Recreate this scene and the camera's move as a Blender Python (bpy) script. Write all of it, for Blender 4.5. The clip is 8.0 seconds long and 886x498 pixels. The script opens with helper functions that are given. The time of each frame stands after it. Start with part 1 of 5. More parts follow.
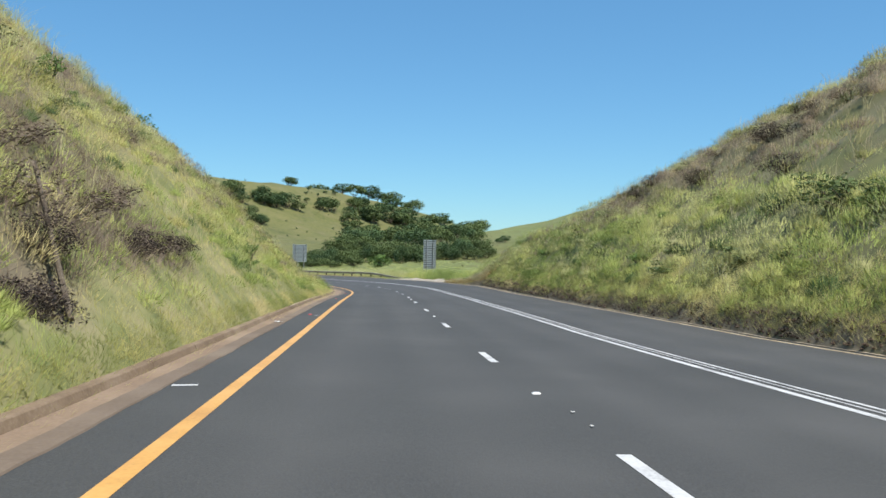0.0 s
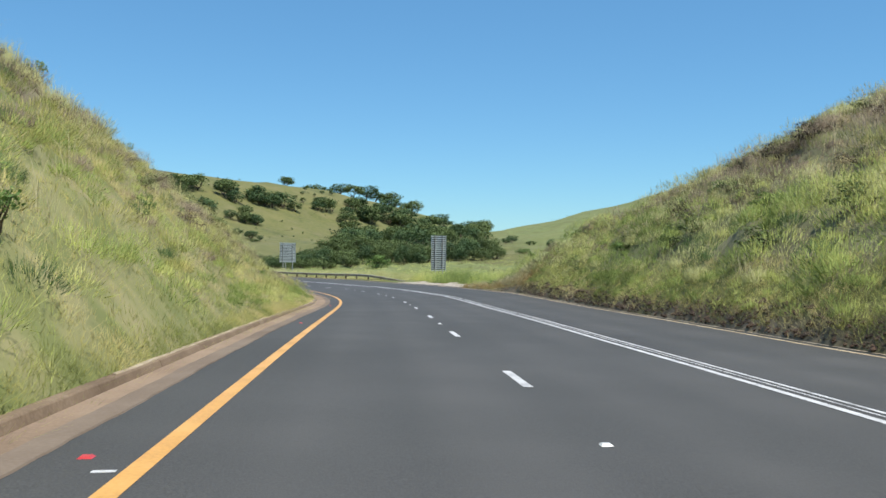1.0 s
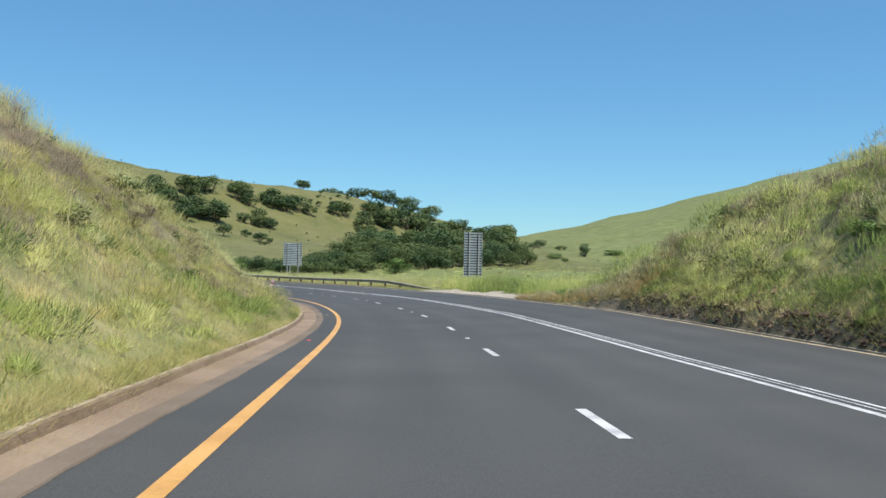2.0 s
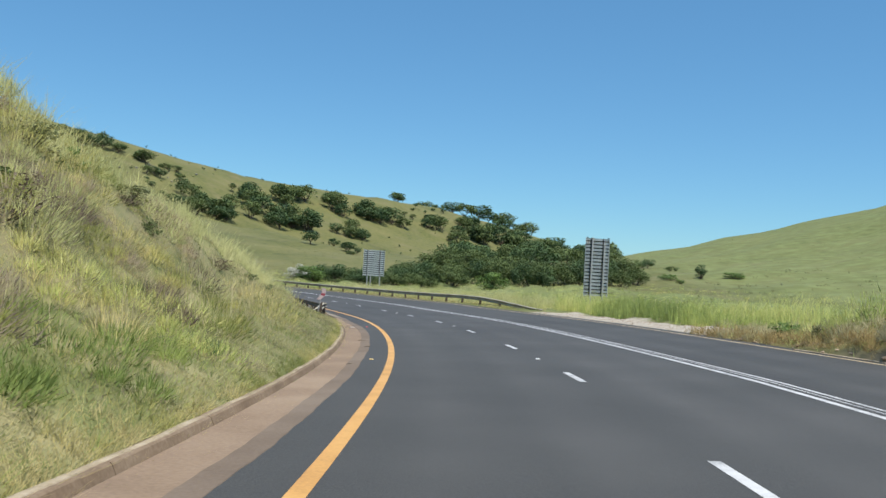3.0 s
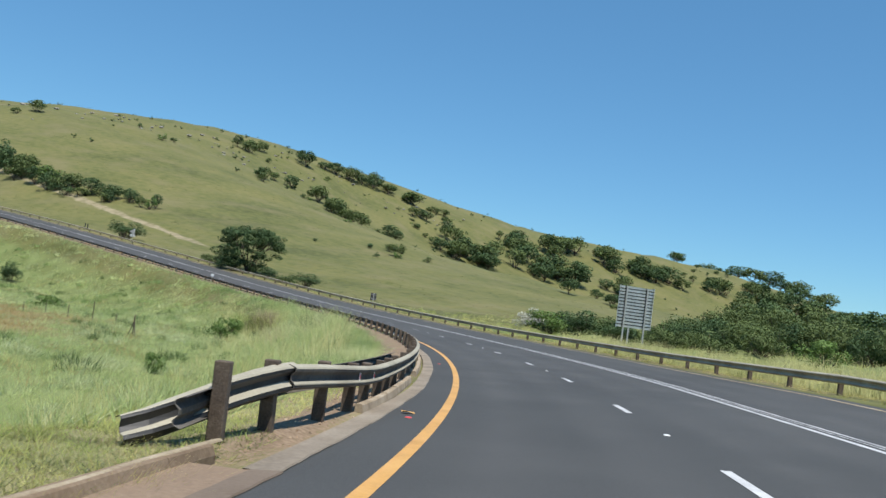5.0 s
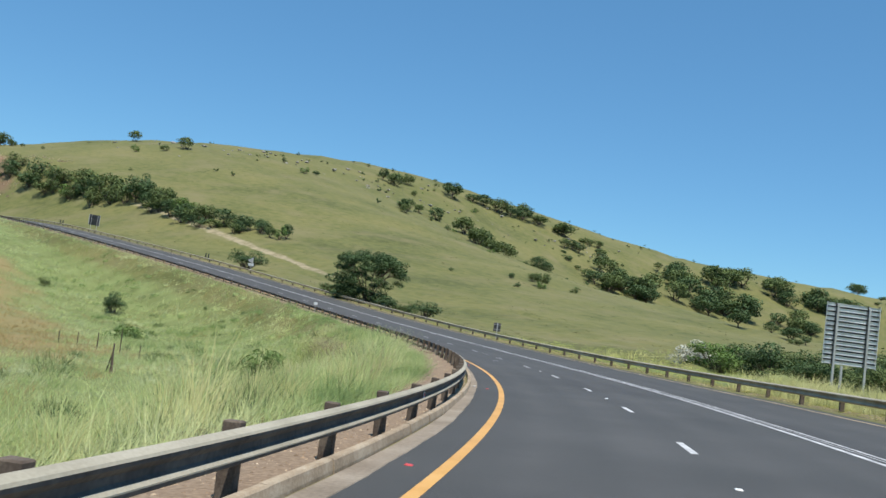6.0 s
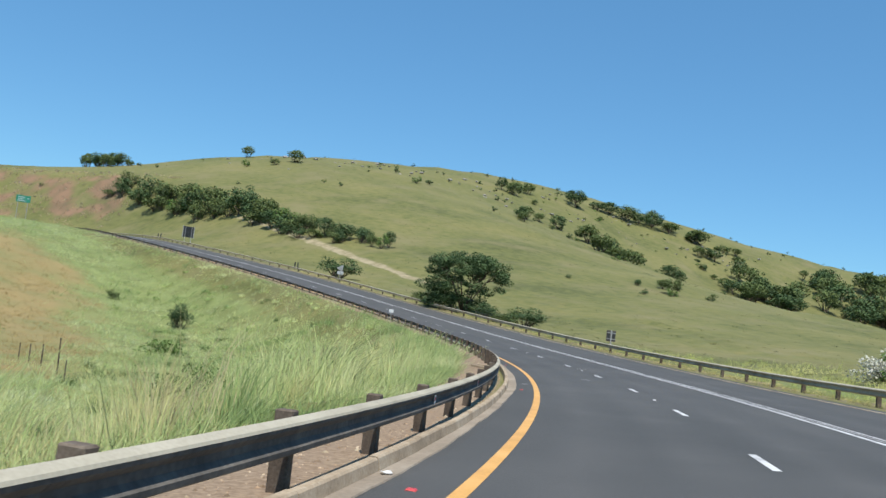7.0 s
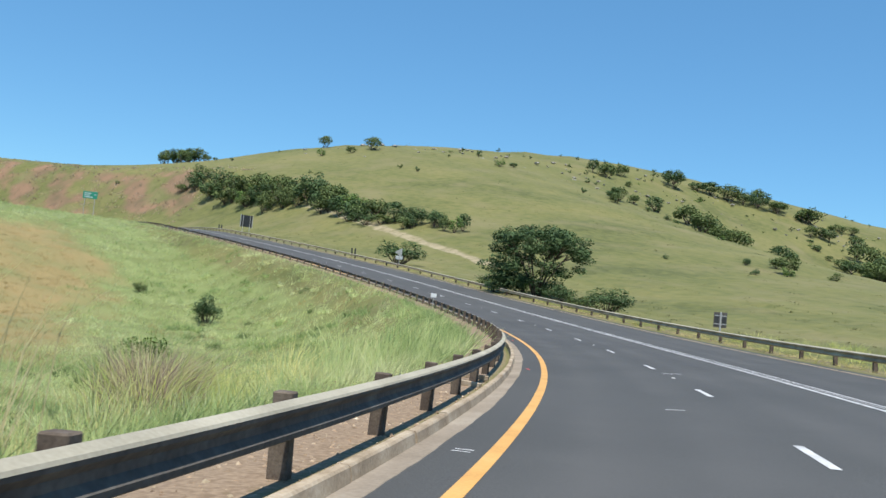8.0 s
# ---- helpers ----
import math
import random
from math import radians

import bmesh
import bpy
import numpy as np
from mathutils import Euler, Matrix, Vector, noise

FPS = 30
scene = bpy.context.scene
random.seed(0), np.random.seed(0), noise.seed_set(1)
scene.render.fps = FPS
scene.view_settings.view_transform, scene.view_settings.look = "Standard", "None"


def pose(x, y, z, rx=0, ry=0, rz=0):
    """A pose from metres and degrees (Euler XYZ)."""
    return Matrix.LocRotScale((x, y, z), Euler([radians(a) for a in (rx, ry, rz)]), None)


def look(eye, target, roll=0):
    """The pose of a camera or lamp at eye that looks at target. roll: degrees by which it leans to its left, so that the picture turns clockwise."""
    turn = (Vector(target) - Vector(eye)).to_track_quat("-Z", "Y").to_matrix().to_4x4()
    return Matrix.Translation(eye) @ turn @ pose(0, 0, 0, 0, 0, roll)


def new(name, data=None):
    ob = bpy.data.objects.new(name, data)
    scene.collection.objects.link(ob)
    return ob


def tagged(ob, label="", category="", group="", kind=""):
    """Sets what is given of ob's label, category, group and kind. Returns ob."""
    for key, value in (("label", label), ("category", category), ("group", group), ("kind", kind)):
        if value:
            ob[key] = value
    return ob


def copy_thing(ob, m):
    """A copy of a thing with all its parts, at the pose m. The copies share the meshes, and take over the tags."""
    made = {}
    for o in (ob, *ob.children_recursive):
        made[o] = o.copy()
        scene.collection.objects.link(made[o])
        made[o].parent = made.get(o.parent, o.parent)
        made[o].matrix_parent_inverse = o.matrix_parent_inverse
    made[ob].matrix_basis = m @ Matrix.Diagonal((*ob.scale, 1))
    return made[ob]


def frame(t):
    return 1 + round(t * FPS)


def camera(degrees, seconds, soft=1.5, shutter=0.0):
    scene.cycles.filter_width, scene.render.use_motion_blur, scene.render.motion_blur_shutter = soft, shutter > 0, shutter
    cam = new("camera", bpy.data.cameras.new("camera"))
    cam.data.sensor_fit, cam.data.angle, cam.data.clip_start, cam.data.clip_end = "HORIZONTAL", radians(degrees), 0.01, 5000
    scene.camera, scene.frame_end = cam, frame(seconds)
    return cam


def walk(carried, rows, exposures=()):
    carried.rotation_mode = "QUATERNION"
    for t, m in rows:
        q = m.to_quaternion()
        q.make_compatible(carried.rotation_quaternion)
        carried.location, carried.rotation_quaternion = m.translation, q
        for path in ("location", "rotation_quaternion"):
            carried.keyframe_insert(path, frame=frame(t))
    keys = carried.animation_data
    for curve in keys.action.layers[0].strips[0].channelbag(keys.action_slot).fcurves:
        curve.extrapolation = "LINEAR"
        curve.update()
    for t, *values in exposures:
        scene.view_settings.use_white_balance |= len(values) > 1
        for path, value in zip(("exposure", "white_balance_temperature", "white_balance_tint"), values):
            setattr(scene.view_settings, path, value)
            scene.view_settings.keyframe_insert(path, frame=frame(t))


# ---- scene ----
# ---- camera ----
cam = camera(50.87, 8.0, soft=1.5, shutter=0.03)
# seconds, x, y, z, yaw, pitch, roll
ROWS = [
    (0.0, 1.643, -4.267, 1.446, -4.29, 0.03, -0.75),
    (0.5, 1.601, 7.215, 1.161, -4.85, 0.10, -1.01),
    (1.0, 1.685, 18.656, 0.840, -4.41, 0.18, -0.84),
    (2.5, 1.492, 52.660, -0.114, -1.51, 1.05, -2.25),
    (3.0, 1.302, 62.989, -0.399, 2.35, 1.42, -3.29),
    (3.5, 0.903, 74.622, -0.736, 5.79, 0.93, -5.01),
    (4.0, 0.226, 86.630, -1.108, 10.46, 1.73, -5.96),
    (5.5, -5.220, 121.194, -1.975, 23.59, 4.18, -7.79),
    (6.0, -8.098, 132.132, -2.090, 28.78, 4.59, -7.43),
    (6.5, -11.823, 142.872, -2.321, 33.22, 4.90, -7.17),
    (7.0, -16.253, 153.354, -2.499, 36.83, 4.68, -6.79),
    (7.5, -21.059, 163.289, -2.598, 40.03, 4.21, -6.13),
    (8.0, -26.475, 173.127, -2.690, 42.92, 3.67, -5.56),
]
walk(cam, [(t, pose(x, y, z, 90 + pitch, roll, yaw)) for t, x, y, z, yaw, pitch, roll in ROWS], [(0.0, 0.58), (1.2, 0.57), (2.5, 0.49), (4.0, 0.43), (5.5, 0.48), (6.5, 0.53), (8.0, 0.69)])

# ---- world and sun ----
SUN_AZIMUTH, SUN_HEIGHT = 137.0, 68.0  # degrees from north (east positive), degrees above the horizon
world = bpy.data.worlds.new("world")
scene.world = world
world.use_nodes = True
wn, wl = world.node_tree.nodes, world.node_tree.links
sky = wn.new("ShaderNodeTexSky")
sky.sky_type, sky.sun_disc = "NISHITA", False
sky.sun_elevation, sky.sun_rotation = radians(SUN_HEIGHT), radians(SUN_AZIMUTH)
sky.altitude, sky.air_density, sky.dust_density, sky.ozone_density = 600, 1.0, 0.0, 2.0
tone = wn.new("ShaderNodeMix")
tone.data_type, tone.blend_type = "RGBA", "MULTIPLY"
tone.inputs[0].default_value, tone.inputs[7].default_value = 1.0, (0.64, 0.96, 1.11, 1)  # tints the sky: less red, more blue
wl.new(sky.outputs[0], tone.inputs[6])
flat_blue = wn.new("ShaderNodeMix")
flat_blue.data_type = "RGBA"
flat_blue.inputs[0].default_value, flat_blue.inputs[7].default_value = 0.3, (1.03, 3.2, 5.95, 1)  # constant blue added to flatten the sky's gradient
wl.new(tone.outputs[2], flat_blue.inputs[6])
wl.new(flat_blue.outputs[2], wn["Background"].inputs[0])
wn["Background"].inputs[1].default_value = 0.085
sun = new("sun", bpy.data.lights.new("sun", "SUN"))
sun.data.energy, sun.data.angle, sun.data.color = 3.8, radians(0.53), (1.0, 0.955, 0.88)
az, el = radians(SUN_AZIMUTH), radians(SUN_HEIGHT)
sun.matrix_world = look((0, 0, 60), (-60 * math.sin(az) * math.cos(el), -60 * math.cos(az) * math.cos(el), 60 - 60 * math.sin(el)))


# ---- materials ----
def surface(name, cols, big=1.0, fine=20.0, rough=0.9, metal=0.0, bump=0.3, dist=0.02, island=0.0, local=False, translucent=0.0, fine_mix=0.35, spread=0.32):
    """A surface of two to four colours, mixed by noise at two scales, with relief. island: how far separate pieces differ in brightness."""
    m = bpy.data.materials.new(name)
    m.use_nodes = True
    n, l = m.node_tree.nodes, m.node_tree.links
    b = n["Principled BSDF"]
    geo, tex = n.new("ShaderNodeNewGeometry"), n.new("ShaderNodeTexCoord")
    where = tex.outputs["Object"] if local else geo.outputs["Position"]
    a, c = n.new("ShaderNodeTexNoise"), n.new("ShaderNodeTexNoise")
    for t, sc, de in ((a, big, 5), (c, fine, 3)):
        t.inputs["Scale"].default_value, t.inputs["Detail"].default_value = sc, de
        l.new(where, t.inputs["Vector"])
    mixv = n.new("ShaderNodeMix")
    mixv.inputs[0].default_value = fine_mix
    l.new(a.outputs["Fac"], mixv.inputs[2])
    l.new(c.outputs["Fac"], mixv.inputs[3])
    ramp = n.new("ShaderNodeValToRGB")
    e = ramp.color_ramp.elements
    while len(e) < len(cols):
        e.new(0.5)
    for i, col in enumerate(cols):
        e[i].position, e[i].color = 0.5 + spread * (i / (len(cols) - 1) - 0.5), (*col, 1)
    l.new(mixv.outputs[0], ramp.inputs[0])
    out = ramp.outputs[0]
    if island:
        hsv, mp, rnd = n.new("ShaderNodeHueSaturation"), n.new("ShaderNodeMapRange"), geo.outputs["Random Per Island"]
        mp.inputs[3].default_value, mp.inputs[4].default_value = 1 - island, 1 + island
        l.new(rnd, mp.inputs[0])
        l.new(mp.outputs[0], hsv.inputs["Value"])
        l.new(out, hsv.inputs["Color"])
        out = hsv.outputs[0]
    l.new(out, b.inputs["Base Color"])
    b.inputs["Roughness"].default_value, b.inputs["Metallic"].default_value = rough, metal
    if bump:
        bp = n.new("ShaderNodeBump")
        bp.inputs["Strength"].default_value, bp.inputs["Distance"].default_value = bump, dist
        l.new(c.outputs["Fac"], bp.inputs["Height"])
        l.new(bp.outputs[0], b.inputs["Normal"])
    if translucent:
        tr, mx = n.new("ShaderNodeBsdfTranslucent"), n.new("ShaderNodeMixShader")
        l.new(out, tr.inputs[0])
        mx.inputs[0].default_value = translucent
        l.new(b.outputs[0], mx.inputs[1])
        l.new(tr.outputs[0], mx.inputs[2])
        l.new(mx.outputs[0], n["Material Output"].inputs[0])
    return m


def layered(m, layer, cols, scale, sharp=0.25):
    """Lay another noise-mixed ground colour over a surface where the mesh's mask says so."""
    n, l = m.node_tree.nodes, m.node_tree.links
    b = n["Principled BSDF"]
    old = b.inputs["Base Color"].links[0].from_socket
    at, geo, t, ramp = n.new("ShaderNodeAttribute"), n.new("ShaderNodeNewGeometry"), n.new("ShaderNodeTexNoise"), n.new("ShaderNodeValToRGB")
    at.attribute_name = layer
    t.inputs["Scale"].default_value, t.inputs["Detail"].default_value = scale, 6
    l.new(geo.outputs["Position"], t.inputs["Vector"])
    e = ramp.color_ramp.elements
    for i, col in enumerate(cols):
        e[i].position, e[i].color = 0.35 + 0.3 * i, (*col, 1)
    l.new(t.outputs["Fac"], ramp.inputs[0])
    add, mr, mx = n.new("ShaderNodeMath"), n.new("ShaderNodeMapRange"), n.new("ShaderNodeMix")
    l.new(at.outputs["Fac"], add.inputs[0])
    l.new(t.outputs["Fac"], add.inputs[1])
    mr.inputs[1].default_value, mr.inputs[2].default_value = 1.0 - sharp, 1.0 + sharp
    l.new(add.outputs[0], mr.inputs[0])
    mx.data_type = "RGBA"
    l.new(mr.outputs[0], mx.inputs[0])
    l.new(old, mx.inputs[6])
    l.new(ramp.outputs[0], mx.inputs[7])
    l.new(mx.outputs[2], b.inputs["Base Color"])
    return m


ASPHALT = surface("asphalt", [(0.037, 0.0373, 0.0355), (0.0565, 0.0562, 0.0535), (0.081, 0.080, 0.0765)], 0.16, 55, 0.85, 0, 0.6, 0.006, fine_mix=0.7)
layered(ASPHALT, "worn", [(0.072, 0.0705, 0.067), (0.090, 0.0875, 0.083)], 0.35, 0.5)
GUTTER_SILT = surface("silted gutter edge", [(0.135, 0.098, 0.068), (0.172, 0.128, 0.092), (0.21, 0.163, 0.12)], 0.6, 24, 0.95, 0, 0.4, 0.01)
GUTTER = surface("gutter concrete", [(0.185, 0.127, 0.082), (0.25, 0.175, 0.115), (0.31, 0.228, 0.155)], 0.45, 22, 0.95, 0, 0.3, 0.01)
KERB = surface("kerb concrete", [(0.22, 0.165, 0.105), (0.35, 0.275, 0.19), (0.46, 0.385, 0.285)], 1.6, 25, 0.95, 0, 0.5, 0.01)
KERB_DUSTY = surface("dust-stained kerb", [(0.14, 0.094, 0.056), (0.21, 0.147, 0.092), (0.285, 0.215, 0.145)], 0.8, 22, 0.95, 0, 0.5, 0.01)
WHITE = surface("white road paint", [(0.272, 0.272, 0.272), (0.527, 0.527, 0.518), (0.637, 0.637, 0.629)], 1.8, 30, 0.7, 0, 0.25, 0.004)
YELLOW = surface("yellow road paint", [(0.50, 0.25, 0.06), (0.64, 0.34, 0.085), (0.70, 0.40, 0.12)], 1.2, 26, 0.5, 0, 0.25, 0.004)
FADED = surface("faded yellow road paint", [(0.26, 0.19, 0.12), (0.48, 0.37, 0.22), (0.58, 0.48, 0.33)], 1.2, 20, 0.8, 0, 0.25, 0.004)
GUTTER_GREY = surface("grey gutter concrete", [(0.18, 0.145, 0.105), (0.25, 0.205, 0.155), (0.32, 0.275, 0.215)], 0.8, 18, 0.95, 0, 0.3, 0.01)
SAND = surface("washed sand", [(0.24, 0.18, 0.115), (0.35, 0.28, 0.185), (0.46, 0.385, 0.275)], 1.4, 22, 0.95, 0, 0.5, 0.02)
# black that stands for shade in the troughs of the bent rail end
FOLD_SHADE = surface("painted fold shade", [(0.012, 0.012, 0.013), (0.03, 0.03, 0.03)], 6, 40, 0.5, 0, 0.1, 0.002)
STUD = surface("reflective stud", [(0.55, 0.55, 0.52), (0.75, 0.75, 0.72)], 10, 90, 0.35, 0, 0.1, 0.002)
STUD_RED = surface("red stud", [(0.45, 0.03, 0.03), (0.6, 0.06, 0.06)], 10, 90, 0.35, 0, 0.1, 0.002)
STUD_YELLOW = surface("yellow stud", [(0.55, 0.36, 0.08), (0.7, 0.52, 0.2)], 10, 90, 0.35, 0, 0.1, 0.002)
STUD_ORANGE = surface("orange reflector", [(0.5, 0.26, 0.06), (0.62, 0.36, 0.12)], 8, 50, 0.5, 0, 0.1, 0.002)
# dust colour, made paler to carry the sunlight on upward-facing steel
DUST_SUN = surface("pale dust and painted sunlight on steel", [(0.27, 0.247, 0.185), (0.35, 0.32, 0.245), (0.425, 0.392, 0.305)], 0.8, 30, 0.9, 0, 0.25, 0.004)
# nearly black: the shade on the rail's road-facing side is in this colour
STEEL_DARK = surface("galvanised rail steel with painted shade", [(0.055, 0.049, 0.043), (0.095, 0.086, 0.075), (0.15, 0.137, 0.117)], 1.6, 16, 0.9, 0.0, 0.2, 0.004)
STEEL_BROWN = surface("weathered rail steel", [(0.24, 0.175, 0.095), (0.38, 0.295, 0.175), (0.49, 0.41, 0.28)], 0.8, 14, 0.6, 0.2, 0.15, 0.004)
POST_WOOD = surface("tarred timber", [(0.05, 0.035, 0.025), (0.10, 0.075, 0.055), (0.17, 0.135, 0.10)], 3.0, 40, 0.9, 0, 0.5, 0.01)
SIGN_BACK = surface("bare aluminium", [(0.48, 0.49, 0.49), (0.59, 0.60, 0.60), (0.68, 0.68, 0.67)], 1.2, 18, 0.5, 0.3, 0.08, 0.003)
SIGN_DARK = surface("dark sign back", [(0.025, 0.027, 0.028), (0.05, 0.052, 0.054)], 1.5, 16, 0.6, 0.2, 0.08, 0.003)
SIGN_POST = surface("grey post", [(0.36, 0.36, 0.35), (0.50, 0.495, 0.48)], 2, 24, 0.6, 0.4, 0.1, 0.003)
SIGN_WHITE = surface("white sign sheet", [(0.62, 0.63, 0.63), (0.74, 0.74, 0.74)], 3, 30, 0.4, 0, 0.05, 0.002)
SIGN_RED = surface("red sign sheet", [(0.5, 0.03, 0.04), (0.62, 0.06, 0.07)], 3, 30, 0.4, 0, 0.05, 0.002)
SIGN_GREEN = surface("green sign sheet", [(0.01, 0.19, 0.12), (0.02, 0.26, 0.17)], 3, 30, 0.4, 0, 0.05, 0.002)
BARK = surface("bark", [(0.06, 0.045, 0.032), (0.11, 0.085, 0.06), (0.17, 0.14, 0.10)], 3, 25, 0.95, 0, 0.6, 0.03, local=True)
LEAF = surface("dark leaves", [(0.038, 0.074, 0.028), (0.066, 0.12, 0.04), (0.115, 0.17, 0.062)], 0.35, 3, 0.8, 0, 0, 0, 0.14, True, 0.2)
LEAF_OLIVE = surface("olive leaves", [(0.068, 0.102, 0.032), (0.112, 0.16, 0.048), (0.175, 0.232, 0.078)], 0.35, 3, 0.8, 0, 0, 0, 0.14, True, 0.2)
LEAF_FRESH = surface("fresh leaves", [(0.085, 0.155, 0.035), (0.14, 0.235, 0.055), (0.22, 0.31, 0.085)], 0.4, 3, 0.7, 0, 0, 0, 0.22, True, 0.3)
BLOSSOM = surface("pale blossom", [(0.45, 0.46, 0.38), (0.68, 0.68, 0.6)], 2, 8, 0.8, 0, 0, 0, 0.2, True, 0.2)
LEAF_PALE = surface("grey-green leaves", [(0.16, 0.18, 0.075), (0.23, 0.25, 0.11), (0.31, 0.315, 0.15)], 0.4, 3, 0.8, 0, 0, 0, 0.35, True, 0.3)
TUSSOCK = surface("dark hill tussocks", [(0.06, 0.075, 0.024), (0.10, 0.11, 0.04), (0.16, 0.15, 0.065)], 0.1, 2, 0.85, 0, 0, 0, 0.4, False, 0.2)
TWIG = surface("dry brown scrub", [(0.10, 0.075, 0.056), (0.19, 0.148, 0.11), (0.30, 0.24, 0.17)], 0.5, 5, 0.9, 0, 0, 0, 0.35, True, 0.15)
# dead twigs, blackened to carry the shade beneath the overhanging growth
TWIG_SHADED = surface("dead twigs with painted shade", [(0.022, 0.016, 0.013), (0.05, 0.036, 0.028), (0.095, 0.07, 0.052)], 0.5, 5, 0.95, 0, 0, 0, 0.3, True, 0.05)
RED_FADED = surface("faded red sheet", [(0.30, 0.04, 0.06), (0.48, 0.10, 0.13)], 5, 30, 0.5, 0, 0.05, 0.002)
PINK = surface("sun-bleached pink sheet", [(0.52, 0.36, 0.36), (0.68, 0.56, 0.55)], 4, 30, 0.5, 0, 0.05, 0.002)
EARTH = surface("dark cut earth", [(0.04, 0.026, 0.018), (0.075, 0.048, 0.032), (0.12, 0.08, 0.055)], 1.5, 14, 0.95, 0, 0.8, 0.04, 0.3)
ROCK = surface("weathered rock", [(0.16, 0.145, 0.12), (0.30, 0.275, 0.24), (0.45, 0.42, 0.37)], 1.2, 9, 0.95, 0, 0.8, 0.05)
RUBBLE = surface("roadside rubble", [(0.15, 0.098, 0.06), (0.30, 0.215, 0.14), (0.52, 0.43, 0.31)], 2.0, 20, 0.95, 0, 0.6, 0.02, 0.35)
LITTER = surface("pale litter", [(0.5, 0.5, 0.48), (0.7, 0.7, 0.68)], 6, 40, 0.7, 0, 0.2, 0.003)
GRASS_BANK = surface("tall bank grass", [(0.23, 0.265, 0.075), (0.39, 0.395, 0.125), (0.54, 0.495, 0.19), (0.67, 0.585, 0.29)], 0.3, 2.2, 0.8, 0, 0, 0, 0.2, False, 0.5, 0.3, 0.2)
GRASS_MAT = surface("matted verge grass", [(0.165, 0.19, 0.065), (0.265, 0.28, 0.105), (0.375, 0.37, 0.15), (0.50, 0.44, 0.21)], 0.5, 2.4, 0.8, 0, 0, 0, 0.25, False, 0.5, 0.3, 0.2)
GRASS_LUSH = surface("lush grass", [(0.215, 0.29, 0.08), (0.37, 0.45, 0.13), (0.53, 0.57, 0.19), (0.67, 0.66, 0.28)], 0.12, 1.6, 0.8, 0, 0, 0, 0.2, False, 0.5, 0.3, 0.2)
GRASS_MINT = surface("blue-green wind-bent grass", [(0.21, 0.315, 0.112), (0.345, 0.455, 0.175), (0.49, 0.585, 0.26), (0.64, 0.69, 0.36)], 0.15, 1.8, 0.75, 0, 0, 0, 0.2, False, 0.5, 0.3, 0.2)
GRASS_ORANGE = surface("orange-brown dry grass", [(0.26, 0.225, 0.09), (0.35, 0.27, 0.11), (0.43, 0.325, 0.15), (0.40, 0.36, 0.155)], 0.10, 1.4, 0.85, 0, 0, 0, 0.2, False, 0.5)
# deep green leaves; also stands in for shaded gaps between pale reeds
GRASS_DEEP = surface("deep green reed leaves", [(0.07, 0.12, 0.04), (0.11, 0.175, 0.06), (0.17, 0.24, 0.09)], 0.4, 3, 0.75, 0, 0, 0, 0.25, False, 0.5)
# the sheen of bent blades is put into this paler colour
GRASS_SHEEN = surface("silvery wind-bent grass", [(0.40, 0.49, 0.24), (0.51, 0.58, 0.31), (0.62, 0.67, 0.41)], 0.2, 2.5, 0.7, 0, 0, 0, 0.2, False, 0.5)
GRASS_PALE = surface("pale green seeding grass", [(0.42, 0.445, 0.185), (0.52, 0.535, 0.245), (0.62, 0.615, 0.32)], 0.3, 3, 0.8, 0, 0, 0, 0.2, False, 0.5)
GRASS_PASTURE = surface("grazed grass", [(0.11, 0.125, 0.036), (0.155, 0.165, 0.055), (0.20, 0.195, 0.08)], 0.06, 1.5, 0.85, 0, 0, 0, 0.3, False, 0.5)
GRASS_BROWN = surface("dead brown grass", [(0.19, 0.15, 0.112), (0.30, 0.245, 0.18), (0.41, 0.345, 0.25), (0.47, 0.415, 0.225)], 0.3, 2.5, 0.85, 0, 0, 0, 0.2, False, 0.5, 0.3, 0.2)
GRASS_SEED = surface("pale seed heads", [(0.34, 0.32, 0.16), (0.45, 0.42, 0.24), (0.55, 0.51, 0.32)], 0.4, 4, 0.85, 0, 0, 0, 0.25, False, 0.5)
GROUND = surface("grassland", [(0.074, 0.083, 0.020), (0.113, 0.120, 0.031), (0.146, 0.143, 0.042), (0.178, 0.161, 0.054)], 0.03, 0.45, 0.95, 0, 0.3, 0.12, fine_mix=0.45)
layered(GROUND, "mottle", [(0.115, 0.115, 0.04), (0.18, 0.158, 0.07)], 0.09, 0.2)
layered(GROUND, "lush", [(0.145, 0.18, 0.052), (0.19, 0.225, 0.075)], 0.25, 0.35)
layered(GROUND, "dry", [(0.185, 0.17, 0.062), (0.255, 0.19, 0.075)], 0.12, 0.35)
layered(GROUND, "verge", [(0.17, 0.19, 0.06), (0.285, 0.255, 0.12)], 0.8, 0.35)
layered(GROUND, "bare", [(0.175, 0.118, 0.073), (0.285, 0.207, 0.135)], 14.0, 0.25)
layered(GROUND, "gravel", [(0.32, 0.275, 0.21), (0.46, 0.41, 0.335)], 5.0, 0.2)
layered(GROUND, "track", [(0.235, 0.195, 0.11), (0.32, 0.27, 0.165)], 0.6, 0.3)
layered(GROUND, "red", [(0.13, 0.095, 0.048), (0.23, 0.138, 0.08)], 0.12, 0.14)
# brown scrub and soil, darkened to give shaded gaps between clumps
layered(GROUND, "scrub", [(0.11, 0.088, 0.06), (0.20, 0.168, 0.11)], 0.35, 0.3)


